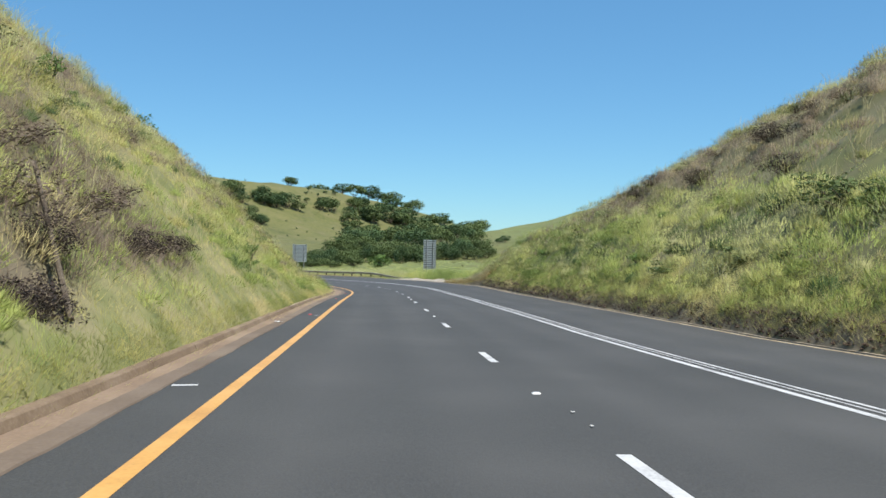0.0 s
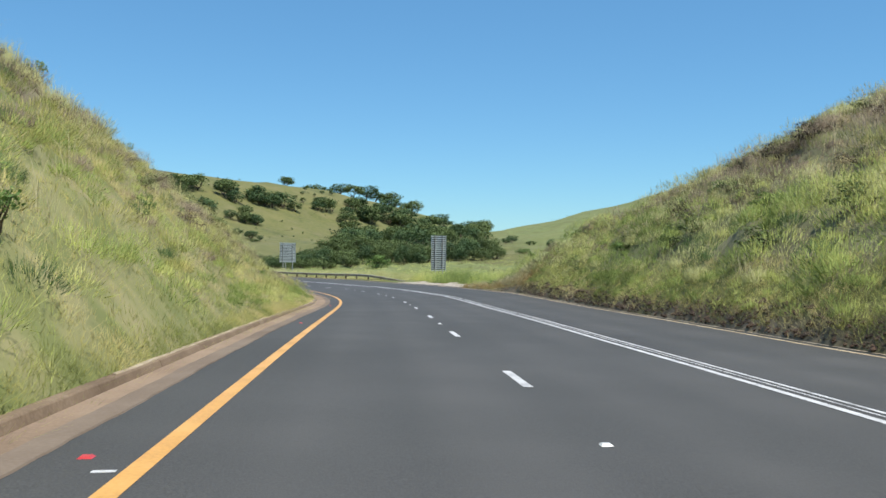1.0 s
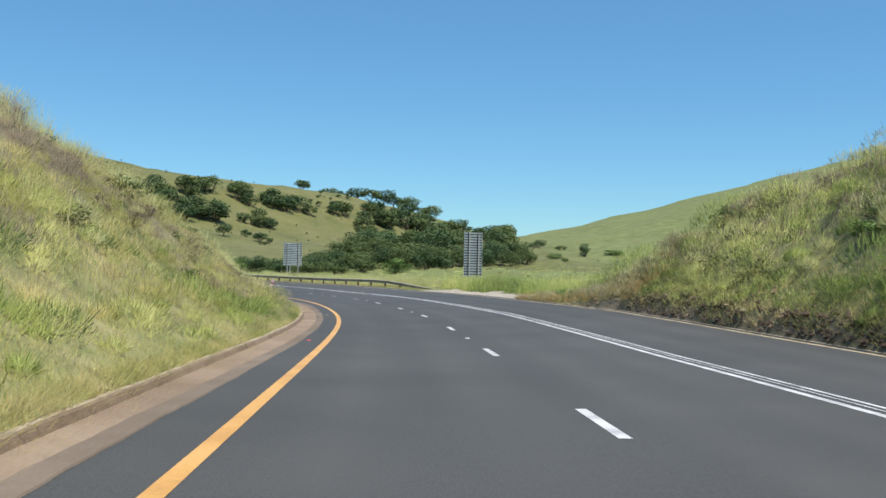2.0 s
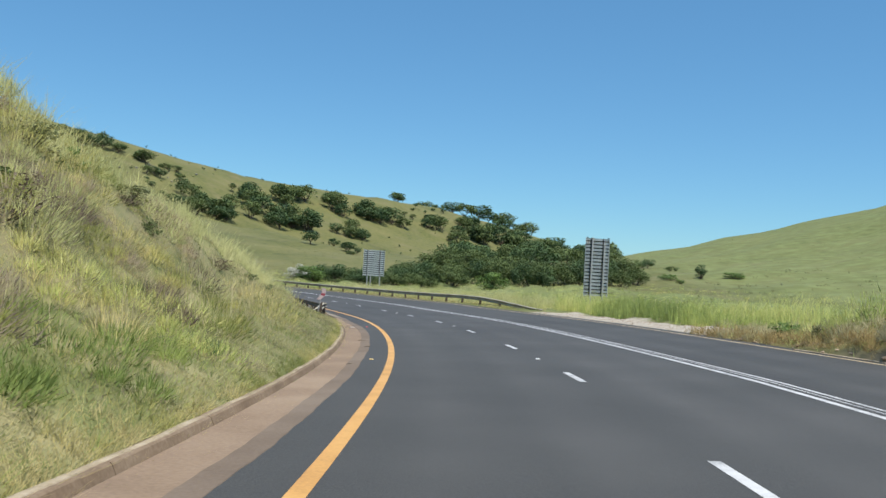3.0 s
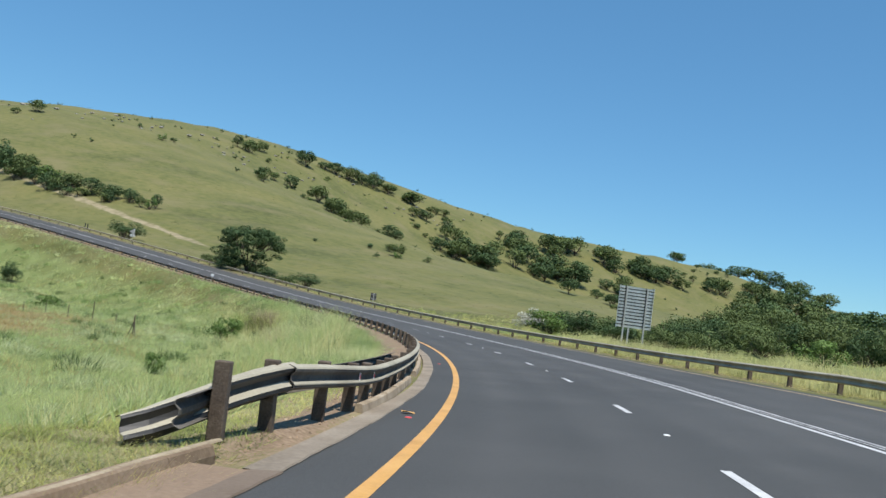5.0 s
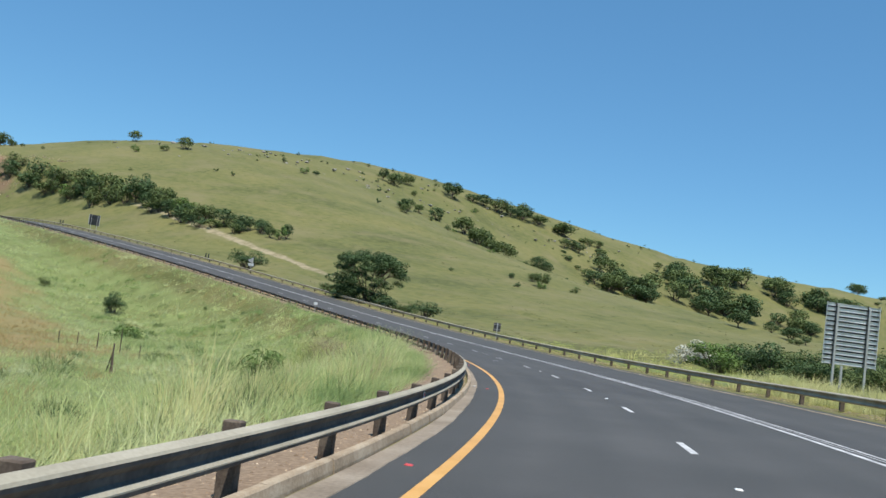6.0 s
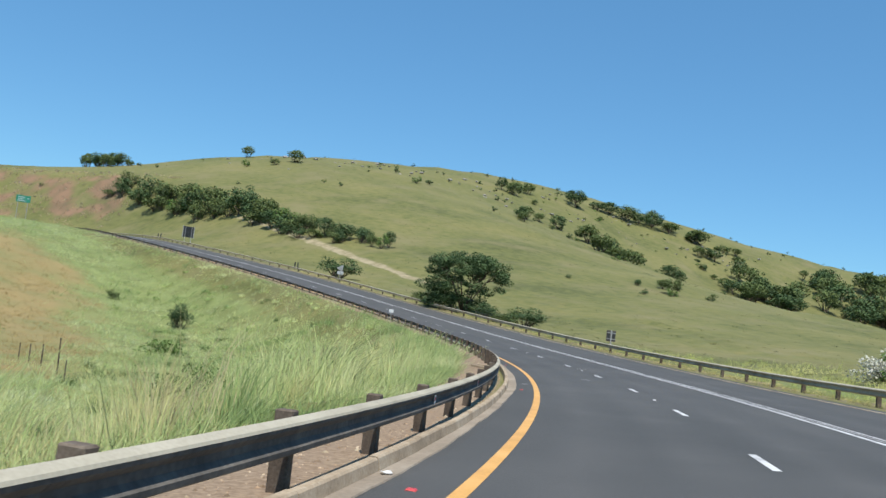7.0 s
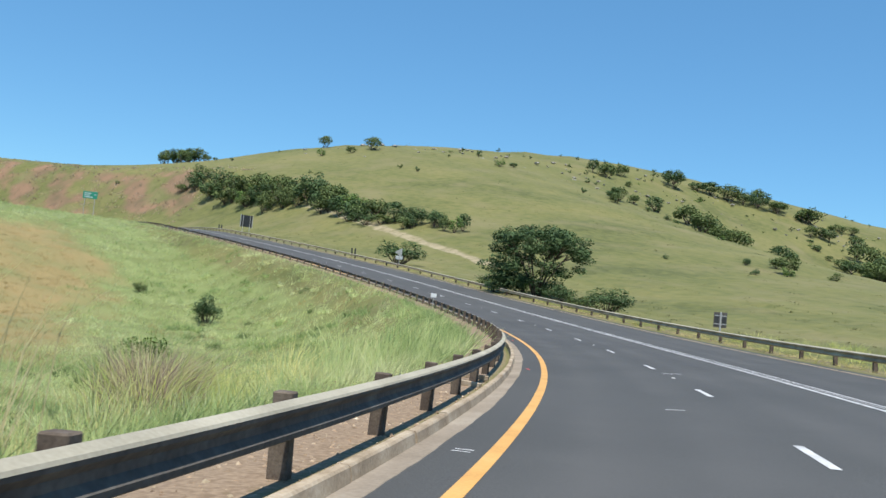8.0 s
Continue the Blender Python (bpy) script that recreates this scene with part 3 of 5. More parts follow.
def beam_section(u, z, side):
    front = [(u + side * d, z + h) for d, h in BEAM]
    back = [(u + side * (d - 0.012), z + h) for d, h in reversed(BEAM)]
    return front + back


def make_post(h, name="post"):
    bm = bmesh.new()
    block(bm, (0.17, 0.15, h + 0.4), (0, 0, h / 2 - 0.2), None, 0.012)
    return bm


def guardrail(name, label, u, side, s0, s1, posts, material, top, flare, solid_to, proud, dusty=False):
    rail_thing = tagged(new(name, None), label, "guardrail")
    z = top - 0.155
    n = 0
    length = 3.8
    s = s0
    while s < s1:
        e = min(s + length, s1)
        sweep("rail", beam_section(u, z + 0.002 * (n % 2), side), s, e + 0.12, 0.95 if s < solid_to else 3.8, material, rail_thing, "", True, flare, False)
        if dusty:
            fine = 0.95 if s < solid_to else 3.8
            # dusty top face, with its sunlit brightness put into the colour
            sweep("dust_sun_film", [(u + side * 0.0915, z + 0.106), (u + side * 0.078, z + 0.1285), (u - side * 0.003, z + 0.1625), (u - side * 0.018, z + 0.1605)], s, e, fine, DUST_SUN, rail_thing, "pale dust with painted sunlight on the top of the rail", False, flare)
            # sunlit edge of the lower fold, painted on only along the first stretch
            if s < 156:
                sweep("dust_sun_film", [(u + side * 0.062, z - 0.052), (u + side * 0.0895, z - 0.083), (u + side * 0.0895, z - 0.096)], s, e, fine, DUST_SUN, rail_thing, "painted sunlight along the lower fold of the rail", False, flare)
        n += 1
        s = e
        length = 3.8 if s < solid_to else 22.8
    me = None
    for i, s in enumerate(posts):
        du, dd = flare(np.array([s]))
        uu = u - side * 0.115 + float(du[0])
        m = at_road(s, uu, float(dd[0]), random.Random(i).uniform(-4, 4)) @ pose(0, 0, 0, random.Random(i + 50).uniform(-1.5, 1.5), random.Random(i + 90).uniform(-2, 2), 0)
        if me is None:
            ob = part("post", make_post(top + proud), POST_WOOD, rail_thing, "tarred timber post")
            me = ob.data
        else:
            ob = link("post", me, POST_WOOD, rail_thing, "tarred timber post")
        ob.matrix_basis = m
    return rail_thing


def flare_left(s):
    return -0.55 * (1 - smooth(119.5, 125.5, s)) ** 2, 0.14 * (1 - smooth(121.0, 127.0, s))


def flare_right(s):
    return 1.3 * (1 - smooth(125, 152, s)) ** 1.5, -0.64 * (1 - smooth(125, 143, s)) ** 1.4


POSTS = np.concatenate([[119.6, 121.0, 122.7, 124.4, 126.1, 128.0, 129.6, 131.4, 134.25], np.linspace(137.3, 153.3, 6)[:-1], np.linspace(153.3, 162.85, 4)[:-1], np.linspace(162.85, 184.5, 8), np.arange(187.65, 500, 3.1)])
left_rail = guardrail("guardrail", "dusty steel guardrail on timber posts along the kerb", -1.30, 1, 121.2, 500, POSTS, STEEL_DARK, 0.655, flare_left, 215, 0.05, True)
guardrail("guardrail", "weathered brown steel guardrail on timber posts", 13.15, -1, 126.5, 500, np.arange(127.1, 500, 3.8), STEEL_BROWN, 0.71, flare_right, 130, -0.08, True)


def rail_end():
    """The kerb-side rail's end: swept back off the road and turned down to the ground, with the folds' light and shade
    painted on as pale and dark bands.
    """
    turn = [(121.4, -1.67, 0.14, 0), (121.0, -1.74, 0.12, -3), (120.5, -1.86, 0.06, -8), (120.05, -2.0, -0.02, -14), (119.65, -2.15, -0.12, -20), (119.3, -2.32, -0.22, -26), (119.05, -2.5, -0.32, -32), (118.85, -2.7, -0.40, -36)]
    # troughs coloured as shade, ridges as catching light
    fold_tones = ((0, 3, FOLD_SHADE, "painted shade under the lower fold"), (3, 4, DUST_SUN, "painted light on the lower fold"), (4, 7, FOLD_SHADE, "painted shade in the middle trough"), (7, 10, DUST_SUN, "painted light on the upper fold"))
    wing = tagged(new("end_wing", None), "steel end bent back and down, fold light and shade painted on")
    wing.parent = left_rail
    for lo, hi, material, label in fold_tones:
        prof = BEAM[lo:hi + 1]
        k = 2 * len(prof)
        verts, faces = [], []
        for i, (s, u, dz, roll) in enumerate(turn):
            s2, u2 = turn[min(i + 1, len(turn) - 1)][:2]
            s1, u1 = turn[max(i - 1, 0)][:2]
            t = Vector((u2 - u1, s2 - s1)).normalized()
            out = Vector((-t.y, t.x))
            c, sn = math.cos(radians(roll)), math.sin(radians(roll))
            for d, h in prof + [(d - 0.012, h) for d, h in reversed(prof)]:
                d, h = 1.15 * (d * c + h * sn), 1.15 * (h * c - d * sn)
                uu, sv = u + out.x * d, s + out.y * d
                x, y = plan(sv, uu)
                verts.append((float(x), float(y), float(road_z(sv, uu)) + 0.50 + h + dz))
        for i in range(len(turn) - 1):
            faces += [(i * k + j, i * k + (j + 1) % k, (i + 1) * k + (j + 1) % k, (i + 1) * k + j) for j in range(k)]
        link("band", mesh_np("band", np.array(verts), faces), material, wing, label)


rail_end()


def reflector(s):
    """A white plate with a red arrow head on the face of the kerb-side rail."""
    du, dd = flare_left(np.array([s]))
    plate = bmesh.new()
    block(plate, (0.008, 0.13, 0.15), (0, 0, 0), None, 0.003)
    ob = part("reflector", plate, SIGN_WHITE, left_rail, "small white reflector plate")
    ob.matrix_basis = at_road(s, -1.235 + float(du[0]), 0.50 + float(dd[0]))
    arrow = bmesh.new()
    bmesh.ops.create_cone(arrow, cap_ends=True, segments=3, radius1=0.045, radius2=0.045, depth=0.006, matrix=Matrix.Translation((0.008, -0.02, 0)) @ Matrix.Rotation(radians(90), 4, "Y"))
    part("arrow", arrow, SIGN_RED, ob, "red arrow head")


for s in (124.2, 125.8, 150.2, 169.1, 175.4):
    reflector(s)


def back_flare(s):
    return -0.55 * (1 - smooth(118.8, 124.5, s)) ** 2, 0.06 - 0.30 * (1 - smooth(118.0, 122.5, s)) ** 1.5


for s in (118.9, 121.5, 125.2, 129.2):
    sweep("back_rail", beam_section(-1.56, 0.53, -1), s, {118.9: 121.6, 121.5: 125.3, 125.2: 129.3, 129.2: 132.8}[s], 0.65, STEEL_DARK, left_rail, "second rail behind the posts", True, back_flare)


# ---- signs and roadside things ----
def place(ob, x, y, turn=0.0, lift=0.0):
    ob.matrix_basis = pose(x, y, land(x, y) + lift, 0, 0, turn)
    return ob


def board_sign(x, y, turn, width, height, bottom, slats, posts, label):
    """A large sign from behind: stacked aluminium planks with flanges, held by upright posts."""
    thing = tagged(new("road_sign", None), label, "road sign", "large road signs seen from behind")
    pitch = height / slats
    for i in range(slats):
        bm = bmesh.new()
        z = bottom + pitch * (i + 0.5)
        block(bm, (width, 0.012, pitch - 0.105), (0, 0.03, z))
        block(bm, (width, 0.045, 0.016), (0, 0.008, z + pitch / 2 - 0.06))
        block(bm, (width, 0.045, 0.016), (0, 0.008, z - pitch / 2 + 0.06))
        part("plank", bm, SIGN_BACK, thing)
        if i:
            bm = bmesh.new()
            block(bm, (width, 0.01, 0.115), (0, 0.045, bottom + pitch * i))
            part("joint", bm, SIGN_DARK, thing)
    for px in (-width / 2 - 0.01, width / 2 + 0.01):
        bm = bmesh.new()
        block(bm, (0.03, 0.07, height + 0.02), (px, 0.0, bottom + height / 2), None, 0.006)
        part("edge_trim", bm, SIGN_BACK, thing)
    # dark blocks standing for the shadows of the flange ends
    for px in (-width / 2 + 0.1, width / 2 - 0.1):
        for i in range(slats):
            bm = bmesh.new()
            block(bm, (0.08, 0.05, pitch * 0.34), (px, -0.04, bottom + pitch * (i + 0.97)), None, 0.008)
            part("flange_shade", bm, SIGN_DARK, thing, "painted shade of a flange end")
    for px, top in posts:
        if top > bottom:
            # dark strip that stands for the shadow along the post
            bm = bmesh.new()
            block(bm, (0.05, 0.04, height), (px - 0.105, -0.045, bottom + height / 2), None, 0.008)
            part("post_shade", bm, SIGN_DARK, thing, "painted shade beside the post")
        bm = bmesh.new()
        block(bm, (0.13, 0.09, top + 0.5), (px, -0.085, top / 2 - 0.25), None, 0.012)
        part("post", bm, SIGN_POST, thing, "grey steel post")
        for i in range(0, slats, 3):
            bm = bmesh.new()
            block(bm, (0.19, 0.03, 0.05), (px, -0.03, bottom + pitch * (i + 0.5)))
            part("clamp", bm, SIGN_POST, thing)
    return place(thing, x, y, turn)


board_sign(10.1, 134.9, 17.0, 1.92, 4.5, 1.45, 17, [(-0.45, 5.95), (0.55, 5.45)], "tall narrow aluminium road sign seen from behind")
board_sign(-13.6, 191.5, 31.0, 3.15, 3.65, 2.0, 13, [(-0.95, 5.55), (0.95, 5.5), (-0.45, 2.0)], "wide aluminium road sign seen from behind on steel posts")


def dark_sign(x, y, turn):
    thing = tagged(new("road_sign", None), "dark rectangular road sign seen from behind on two posts", "road sign")
    bm = bmesh.new()
    block(bm, (2.6, 0.04, 2.6), (0, 0.03, 3.1), None, 0.01)
    part("panel", bm, SIGN_DARK, thing)
    for px in (-1.36, 1.36):
        bm = bmesh.new()
        block(bm, (0.14, 0.10, 2.75), (px, 0.0, 3.1), None, 0.01)
        part("edge_trim", bm, SIGN_POST, thing, "pale side trim")
    for pz in (2.3, 3.1, 3.9):
        bm = bmesh.new()
        block(bm, (2.5, 0.05, 0.08), (0, -0.01, pz), None, 0.008)
        part("stiffener", bm, SIGN_DARK, thing)
    for px in (-0.8, 0.8):
        bm = bmesh.new()
        tube(bm, (px, -0.06, -0.4), (px, -0.06, 4.3), 0.06, 0.06, 10)
        part("post", bm, SIGN_POST, thing)
    return place(thing, x, y, turn)


dark_sign(-199.0, 292.5, 75.0)


def triangle_sign(x, y, turn):
    thing = tagged(new("warning_sign", None), "grey triangular warning sign seen from behind with a plate below", "road sign")
    bm = bmesh.new()
    bmesh.ops.create_cone(bm, cap_ends=True, segments=3, radius1=0.8, radius2=0.8, depth=0.03, matrix=Matrix.Translation((0, 0, 2.35)) @ Matrix.Rotation(radians(90), 4, "X") @ Matrix.Rotation(radians(90), 4, "Z"))
    part("triangle", bm, SIGN_POST, thing)
    bm = bmesh.new()
    block(bm, (1.15, 0.03, 0.55), (0, 0, 1.55), None, 0.006)
    part("plate", bm, SIGN_BACK, thing)
    for pz in (1.5, 2.2):
        bm = bmesh.new()
        block(bm, (0.9, 0.035, 0.05), (0, -0.03, pz), None, 0.005)
        part("stiffener", bm, SIGN_POST, thing)
    bm = bmesh.new()
    tube(bm, (0, -0.06, -0.4), (0, -0.06, 2.9), 0.045, 0.045, 10)
    part("post", bm, SIGN_POST, thing)
    return place(thing, x, y, turn)


triangle_sign(-130.4, 273.8, 66.0)


def square_sign(x, y, turn):
    thing = tagged(new("marker_sign", None), "small square sign seen from behind beside the guardrail", "road sign")
    bm = bmesh.new()
    block(bm, (0.88, 0.02, 1.0), (0, 0.03, 1.35), None, 0.01)
    part("panel", bm, STEEL_DARK, thing)
    for px in (-0.24, 0.24):
        bm = bmesh.new()
        block(bm, (0.26, 0.015, 0.7), (px, 0.01, 1.35))
        part("recess", bm, SIGN_DARK, thing, "darker panel between the stiffeners")
    for pz in (1.08, 1.62):
        bm = bmesh.new()
        block(bm, (0.8, 0.03, 0.06), (0, 0.0, pz))
        part("stiffener", bm, SIGN_POST, thing)
    bm = bmesh.new()
    block(bm, (0.1, 0.07, 2.3), (0, -0.03, 0.7), None, 0.01)
    part("post", bm, SIGN_POST, thing)
    return place(thing, x, y, turn)


square_sign(-54.6, 229.8, 46.0)


def chevron_board(x, y, turn):
    thing = tagged(new("chevron_board", None), "bent and faded red and white chevron board by the guardrail", "road sign")
    for z0, z1, x0, x1, tone in ((1.08, 1.24, -0.13, -0.04, PINK), (1.24, 1.33, -0.04, 0.02, PINK), (1.33, 1.47, 0.02, 0.05, RED_FADED), (1.47, 1.58, 0.05, 0.035, PINK), (1.58, 1.72, 0.035, -0.01, PINK)):
        bm = bmesh.new()
        rows = [[bm.verts.new((x + w, d, z)) for d in (-0.012, 0.012) for w in (-0.105, 0.105)] for x, z in ((x0, z0), (x1, z1))]
        a, b = rows
        for f in ((a[0], a[1], b[1], b[0]), (a[3], a[2], b[2], b[3]), (a[2], a[0], b[0], b[2]), (a[1], a[3], b[3], b[1]), (a[1], a[0], a[2], a[3]), (b[0], b[1], b[3], b[2])):
            bm.faces.new(f)
        part("panel", bm, tone, thing, "faded red panel" if tone is RED_FADED else "sun-bleached pink panel")
    bm = bmesh.new()
    block(bm, (0.035, 0.03, 2.1), (0, 0.03, 0.55), None, 0.006)
    part("post", bm, SIGN_POST, thing)
    ob = place(thing, x, y, turn)
    ob.matrix_basis = ob.matrix_basis @ pose(0, 0, 0, 4, 10, 0)


chevron_board(-7.25, 111.85, 22.0)


def green_sign(x, y, z, turn):
    thing = tagged(new("direction_sign", None), "green direction sign with pale lettering bars above the road bend", "road sign")
    g = z - land(x, y)
    bm = bmesh.new()
    block(bm, (4.1, 0.06, 2.1), (0, 0, g), None, 0.02)
    part("panel", bm, SIGN_GREEN, thing)
    for bx, bz, w in ((-0.6, 0.5, 2.0), (-0.85, -0.05, 1.5), (-0.4, -0.6, 2.3), (1.4, 0.2, 0.6)):
        bm = bmesh.new()
        block(bm, (w, 0.02, 0.2), (bx, -0.042, g + bz))
        part("lettering_bar", bm, SIGN_WHITE, thing, "pale bar in place of lettering")
    for px in (-1.4, 1.4):
        bm = bmesh.new()
        tube(bm, (px, 0.1, -0.5), (px, 0.1, g + 1.2), 0.1, 0.1, 8)
        part("post", bm, SIGN_POST, thing)
    return place(thing, x, y, turn)


green_sign(-296.0, 303.0, 21.0, 62.0)


def hazard_marker(x, y, turn):
    thing = tagged(new("marker_post", None), "pair of short dark marker boards beside the road", "marker post", "marker boards")
    for px in (-0.32, 0.32):
        bm = bmesh.new()
        block(bm, (0.28, 0.04, 1.1), (px, 0, 0.95), None, 0.01)
        b = part("board", bm, SIGN_DARK, thing)
        bm = bmesh.new()
        block(bm, (0.06, 0.06, 1.2), (px, 0.05, 0.3))
        part("post", bm, POST_WOOD, thing)
    return place(thing, x, y, turn)


for s, turn in ((335.5, 76), (414.0, 60)):
    hazard_marker(*[float(c) for c in plan(s, 14.5)], turn)


def small_plate(s, u):
    thing = tagged(new("marker_plate", None), "small white plate on a thin post at the guardrail", "marker post")
    bm = bmesh.new()
    block(bm, (0.5, 0.02, 0.34), (0, 0, 1.2), None, 0.006)
    part("plate", bm, SIGN_WHITE, thing)
    bm = bmesh.new()
    block(bm, (0.05, 0.05, 1.6), (0, 0.03, 0.5))
    part("post", bm, SIGN_POST, thing)
    thing.matrix_basis = at_road(s, u, -0.05)


small_plate(258.5, -1.75)
bm = bmesh.new()
block(bm, (0.09, 0.06, 2.5), (0, 0, 0.85), None, 0.01)
tagged(part("marker_post", bm, SIGN_POST), "thin grey marker post behind the guardrail", "marker post").matrix_basis = at_road(288, 14.3)


def fence_post(x, y, h, lean, label="thin dark fence post in long grass"):
    bm = bmesh.new()
    tube(bm, (0, 0, -0.4), (0, 0, h), 0.045, 0.035, 7)
    ob = tagged(part("fence_post", bm, POST_WOOD), label, "fence post", "fence posts")
    place(ob, x, y)
    ob.matrix_basis = ob.matrix_basis @ pose(0, 0, 0, lean, lean / 2, 0)


fence_post(-60.5, 180.2, 1.9, 3)
for dx, dy in ((-64.5, 181.6), (-68.6, 183.2), (-73.0, 185.0), (-56.2, 178.0)):
    fence_post(dx, dy, 1.1, 1.5)
for s, u in ((112, 27), (121, 28.5), (130, 30), (139, 31), (147, 32.0), (156, 33.3)):
    x, y = plan(s, u)
    fence_post(float(x), float(y), 1.5, (s % 3) - 1, "weathered fence post in the open field")


def brace_post(x, y):
    thing = tagged(new("corner_post", None), "weathered timber fence corner post with two braces", "fence post")
    for a, b, r in (((0, 0, -0.4), (0, 0, 1.5), 0.05), ((-0.6, 0.2, -0.2), (-0.03, 0, 1.0), 0.035), ((0.5, -0.3, -0.2), (0.03, 0, 1.0), 0.035)):
        bm = bmesh.new()
        tube(bm, a, b, r, r * 0.85, 7)
        part("pole", bm, POST_WOOD, thing)
    place(thing, x, y)


brace_post(-44.6, 165.2)


def scrap(s, u, size, on_road, material, label):
    bm = bmesh.new()
    bmesh.ops.create_grid(bm, x_segments=3, y_segments=3, size=size)
    r = random.Random(int(s * 10))
    for v in bm.verts:
        v.co.z = 0.01 + r.uniform(0, 0.35) * size
        v.co.x *= r.uniform(0.7, 1.1)
    bmesh.ops.solidify(bm, geom=bm.faces[:], thickness=0.004)
    ob = tagged(part("litter", bm, material), label, "litter", "scraps of litter")
    x, y = plan(s, u)
    z = float(road_z(s, u)) + 0.006 if on_road else float(ground_z(s, u)) + 0.12
    ob.matrix_basis = pose(float(x), float(y), z, 0, 0, s * 37)


scrap(103.5, -1.15, 0.11, True, LITTER, "crumpled white paper scrap in the gutter")
scrap(68.8, -3.0, 0.12, False, LITTER, "pale torn sheet lying on the grass verge")
scrap(205.0, -4.6, 0.14, False, LITTER, "white paper scrap on the gravel verge")
scrap(136.0, -2.6, 0.22, False, LITTER, "white litter on the gravel behind the guardrail")
scrap(124.9, -0.5, 0.1, True, STUD_ORANGE, "broken orange reflector lying on the asphalt")
scrap(164.5, -0.86, 0.06, True, LITTER, "small white scrap on the gutter")
scrap(5.1, 3.68, 0.02, True, LITTER, "small white chip on the lane line")
scrap(4.2, 3.67, 0.02, True, LITTER, "small white chip on the lane line")
scrap(20.6, -0.9, 0.09, True, LITTER, "small white scrap on the gutter")
for s, u, w in ((205.6, 4.0, 1.25), (193.9, 2.45, 0.5)):
    bm = bmesh.new()
    block(bm, (w, 0.05, 0.003), (0, 0, 0))
    ob = part("scuff_mark", bm, WHITE, road, "pale scuff on the asphalt")
    ob.matrix_basis = at_road(s, u, 0.0045, 40)
for s, u, w, d in ((186.9, -0.32, 0.2, 0.03), (187.05, -0.30, 0.2, 0.03), (6.9, -0.56, 0.3, 0.1), (25.04, -0.17, 0.16, 0.07)):
    bm = bmesh.new()
    block(bm, (w, d, 0.003), (0, 0, 0))
    ob = part("scuff_mark", bm, WHITE, road, "pale scuff on the asphalt")
    ob.matrix_basis = at_road(s, u, 0.0045, 5)


def gutter_twig(s, u, length, turn):
    bm = bmesh.new()
    tube(bm, (0, 0, 0.006), (0.02, 0.5 * length, 0.016), 0.007, 0.006, 6)
    tube(bm, (0.02, 0.5 * length, 0.016), (-0.02, length, 0.008), 0.006, 0.003, 6)
    tube(bm, (0.02, 0.5 * length, 0.016), (0.07, 0.75 * length, 0.012), 0.004, 0.002, 6)
    ob = tagged(part("twig", bm, BARK), "thin dark twig lying on the dusty gutter", "twig", "twigs in the gutter")
    ob.matrix_basis = at_road(s, u, 0.001, turn)


gutter_twig(93.5, -0.98, 0.3, -70)
gutter_twig(89.95, -0.72, 0.2, -60)
gutter_twig(83.1, -0.9, 0.14, -40)


def broken_timber(s, u, length, turn, lift):
    bm = bmesh.new()
    block(bm, (0.13, length, 0.11), (0, 0, 0.055), None, 0.012)
    for v in bm.verts:
        if v.co.y > 0:
            v.co.x *= 0.8
            v.co.z *= 0.85
    ob = tagged(part("broken_timber", bm, KERB), "broken pale timber lying behind the kerb", "timber", "broken timber pieces")
    ob.matrix_basis = at_road(s, u, lift, turn) @ pose(0, 0, 0, 3, 0, 0)


broken_timber(196.2, -1.75, 1.3, 62, 0.02)
broken_timber(197.6, -1.6, 0.9, 84, 0.05)


# ---- trees and shrubs ----
def leaf_cloud(seed, clumps, leaves, leaf, squash=0.75, corners=3):
    """Small leaf faces scattered through clumps: clumps is rows of centre x, y, z and radius."""
    r = np.random.RandomState(seed)
    c = np.array(clumps)
    pick = r.choice(len(c), leaves, p=c[:, 3] ** 2 / (c[:, 3] ** 2).sum())
    d = r.normal(size=(leaves, 3))
    d /= np.linalg.norm(d, axis=1)[:, None]
    rad = c[pick, 3] * (0.45 + 0.6 * r.rand(leaves) ** 0.6)
    p = c[pick, :3] + d * rad[:, None] * np.array([1, 1, squash])
    a = r.normal(size=(leaves, 3))
    b = r.normal(size=(leaves, 3))
    a /= np.linalg.norm(a, axis=1)[:, None]
    b -= a * (a * b).sum(1)[:, None]
    b /= np.linalg.norm(b, axis=1)[:, None]
    soft = d + 0.18 * r.normal(size=d.shape) + np.array([0, 0, 0.4])
    b[(np.cross(a, b) * soft).sum(1) > 0] *= -1  # each leaf turns its upper side outwards
    sz = leaf * r.uniform(0.6, 1.4, (leaves, 1))
    if corners == 3:
        v = np.stack([p - a * sz, p + b * sz * 0.8, p + a * sz * 0.8 - b * sz * 0.3], 1)
    else:
        v = np.stack([p - a * sz, p + b * sz * 0.55, p + a * sz, p - b * sz * 0.55], 1)
    me = mesh_np("crown", v, np.arange(leaves * corners).reshape(-1, corners))
    # soft shading: leaves take the roundness of their clump
    soft = np.repeat(soft / np.linalg.norm(soft, axis=1)[:, None], corners, axis=0)
    me.polygons.foreach_set("use_smooth", [True] * leaves)
    me.normals_split_custom_set_from_vertices(soft.tolist())
    return me


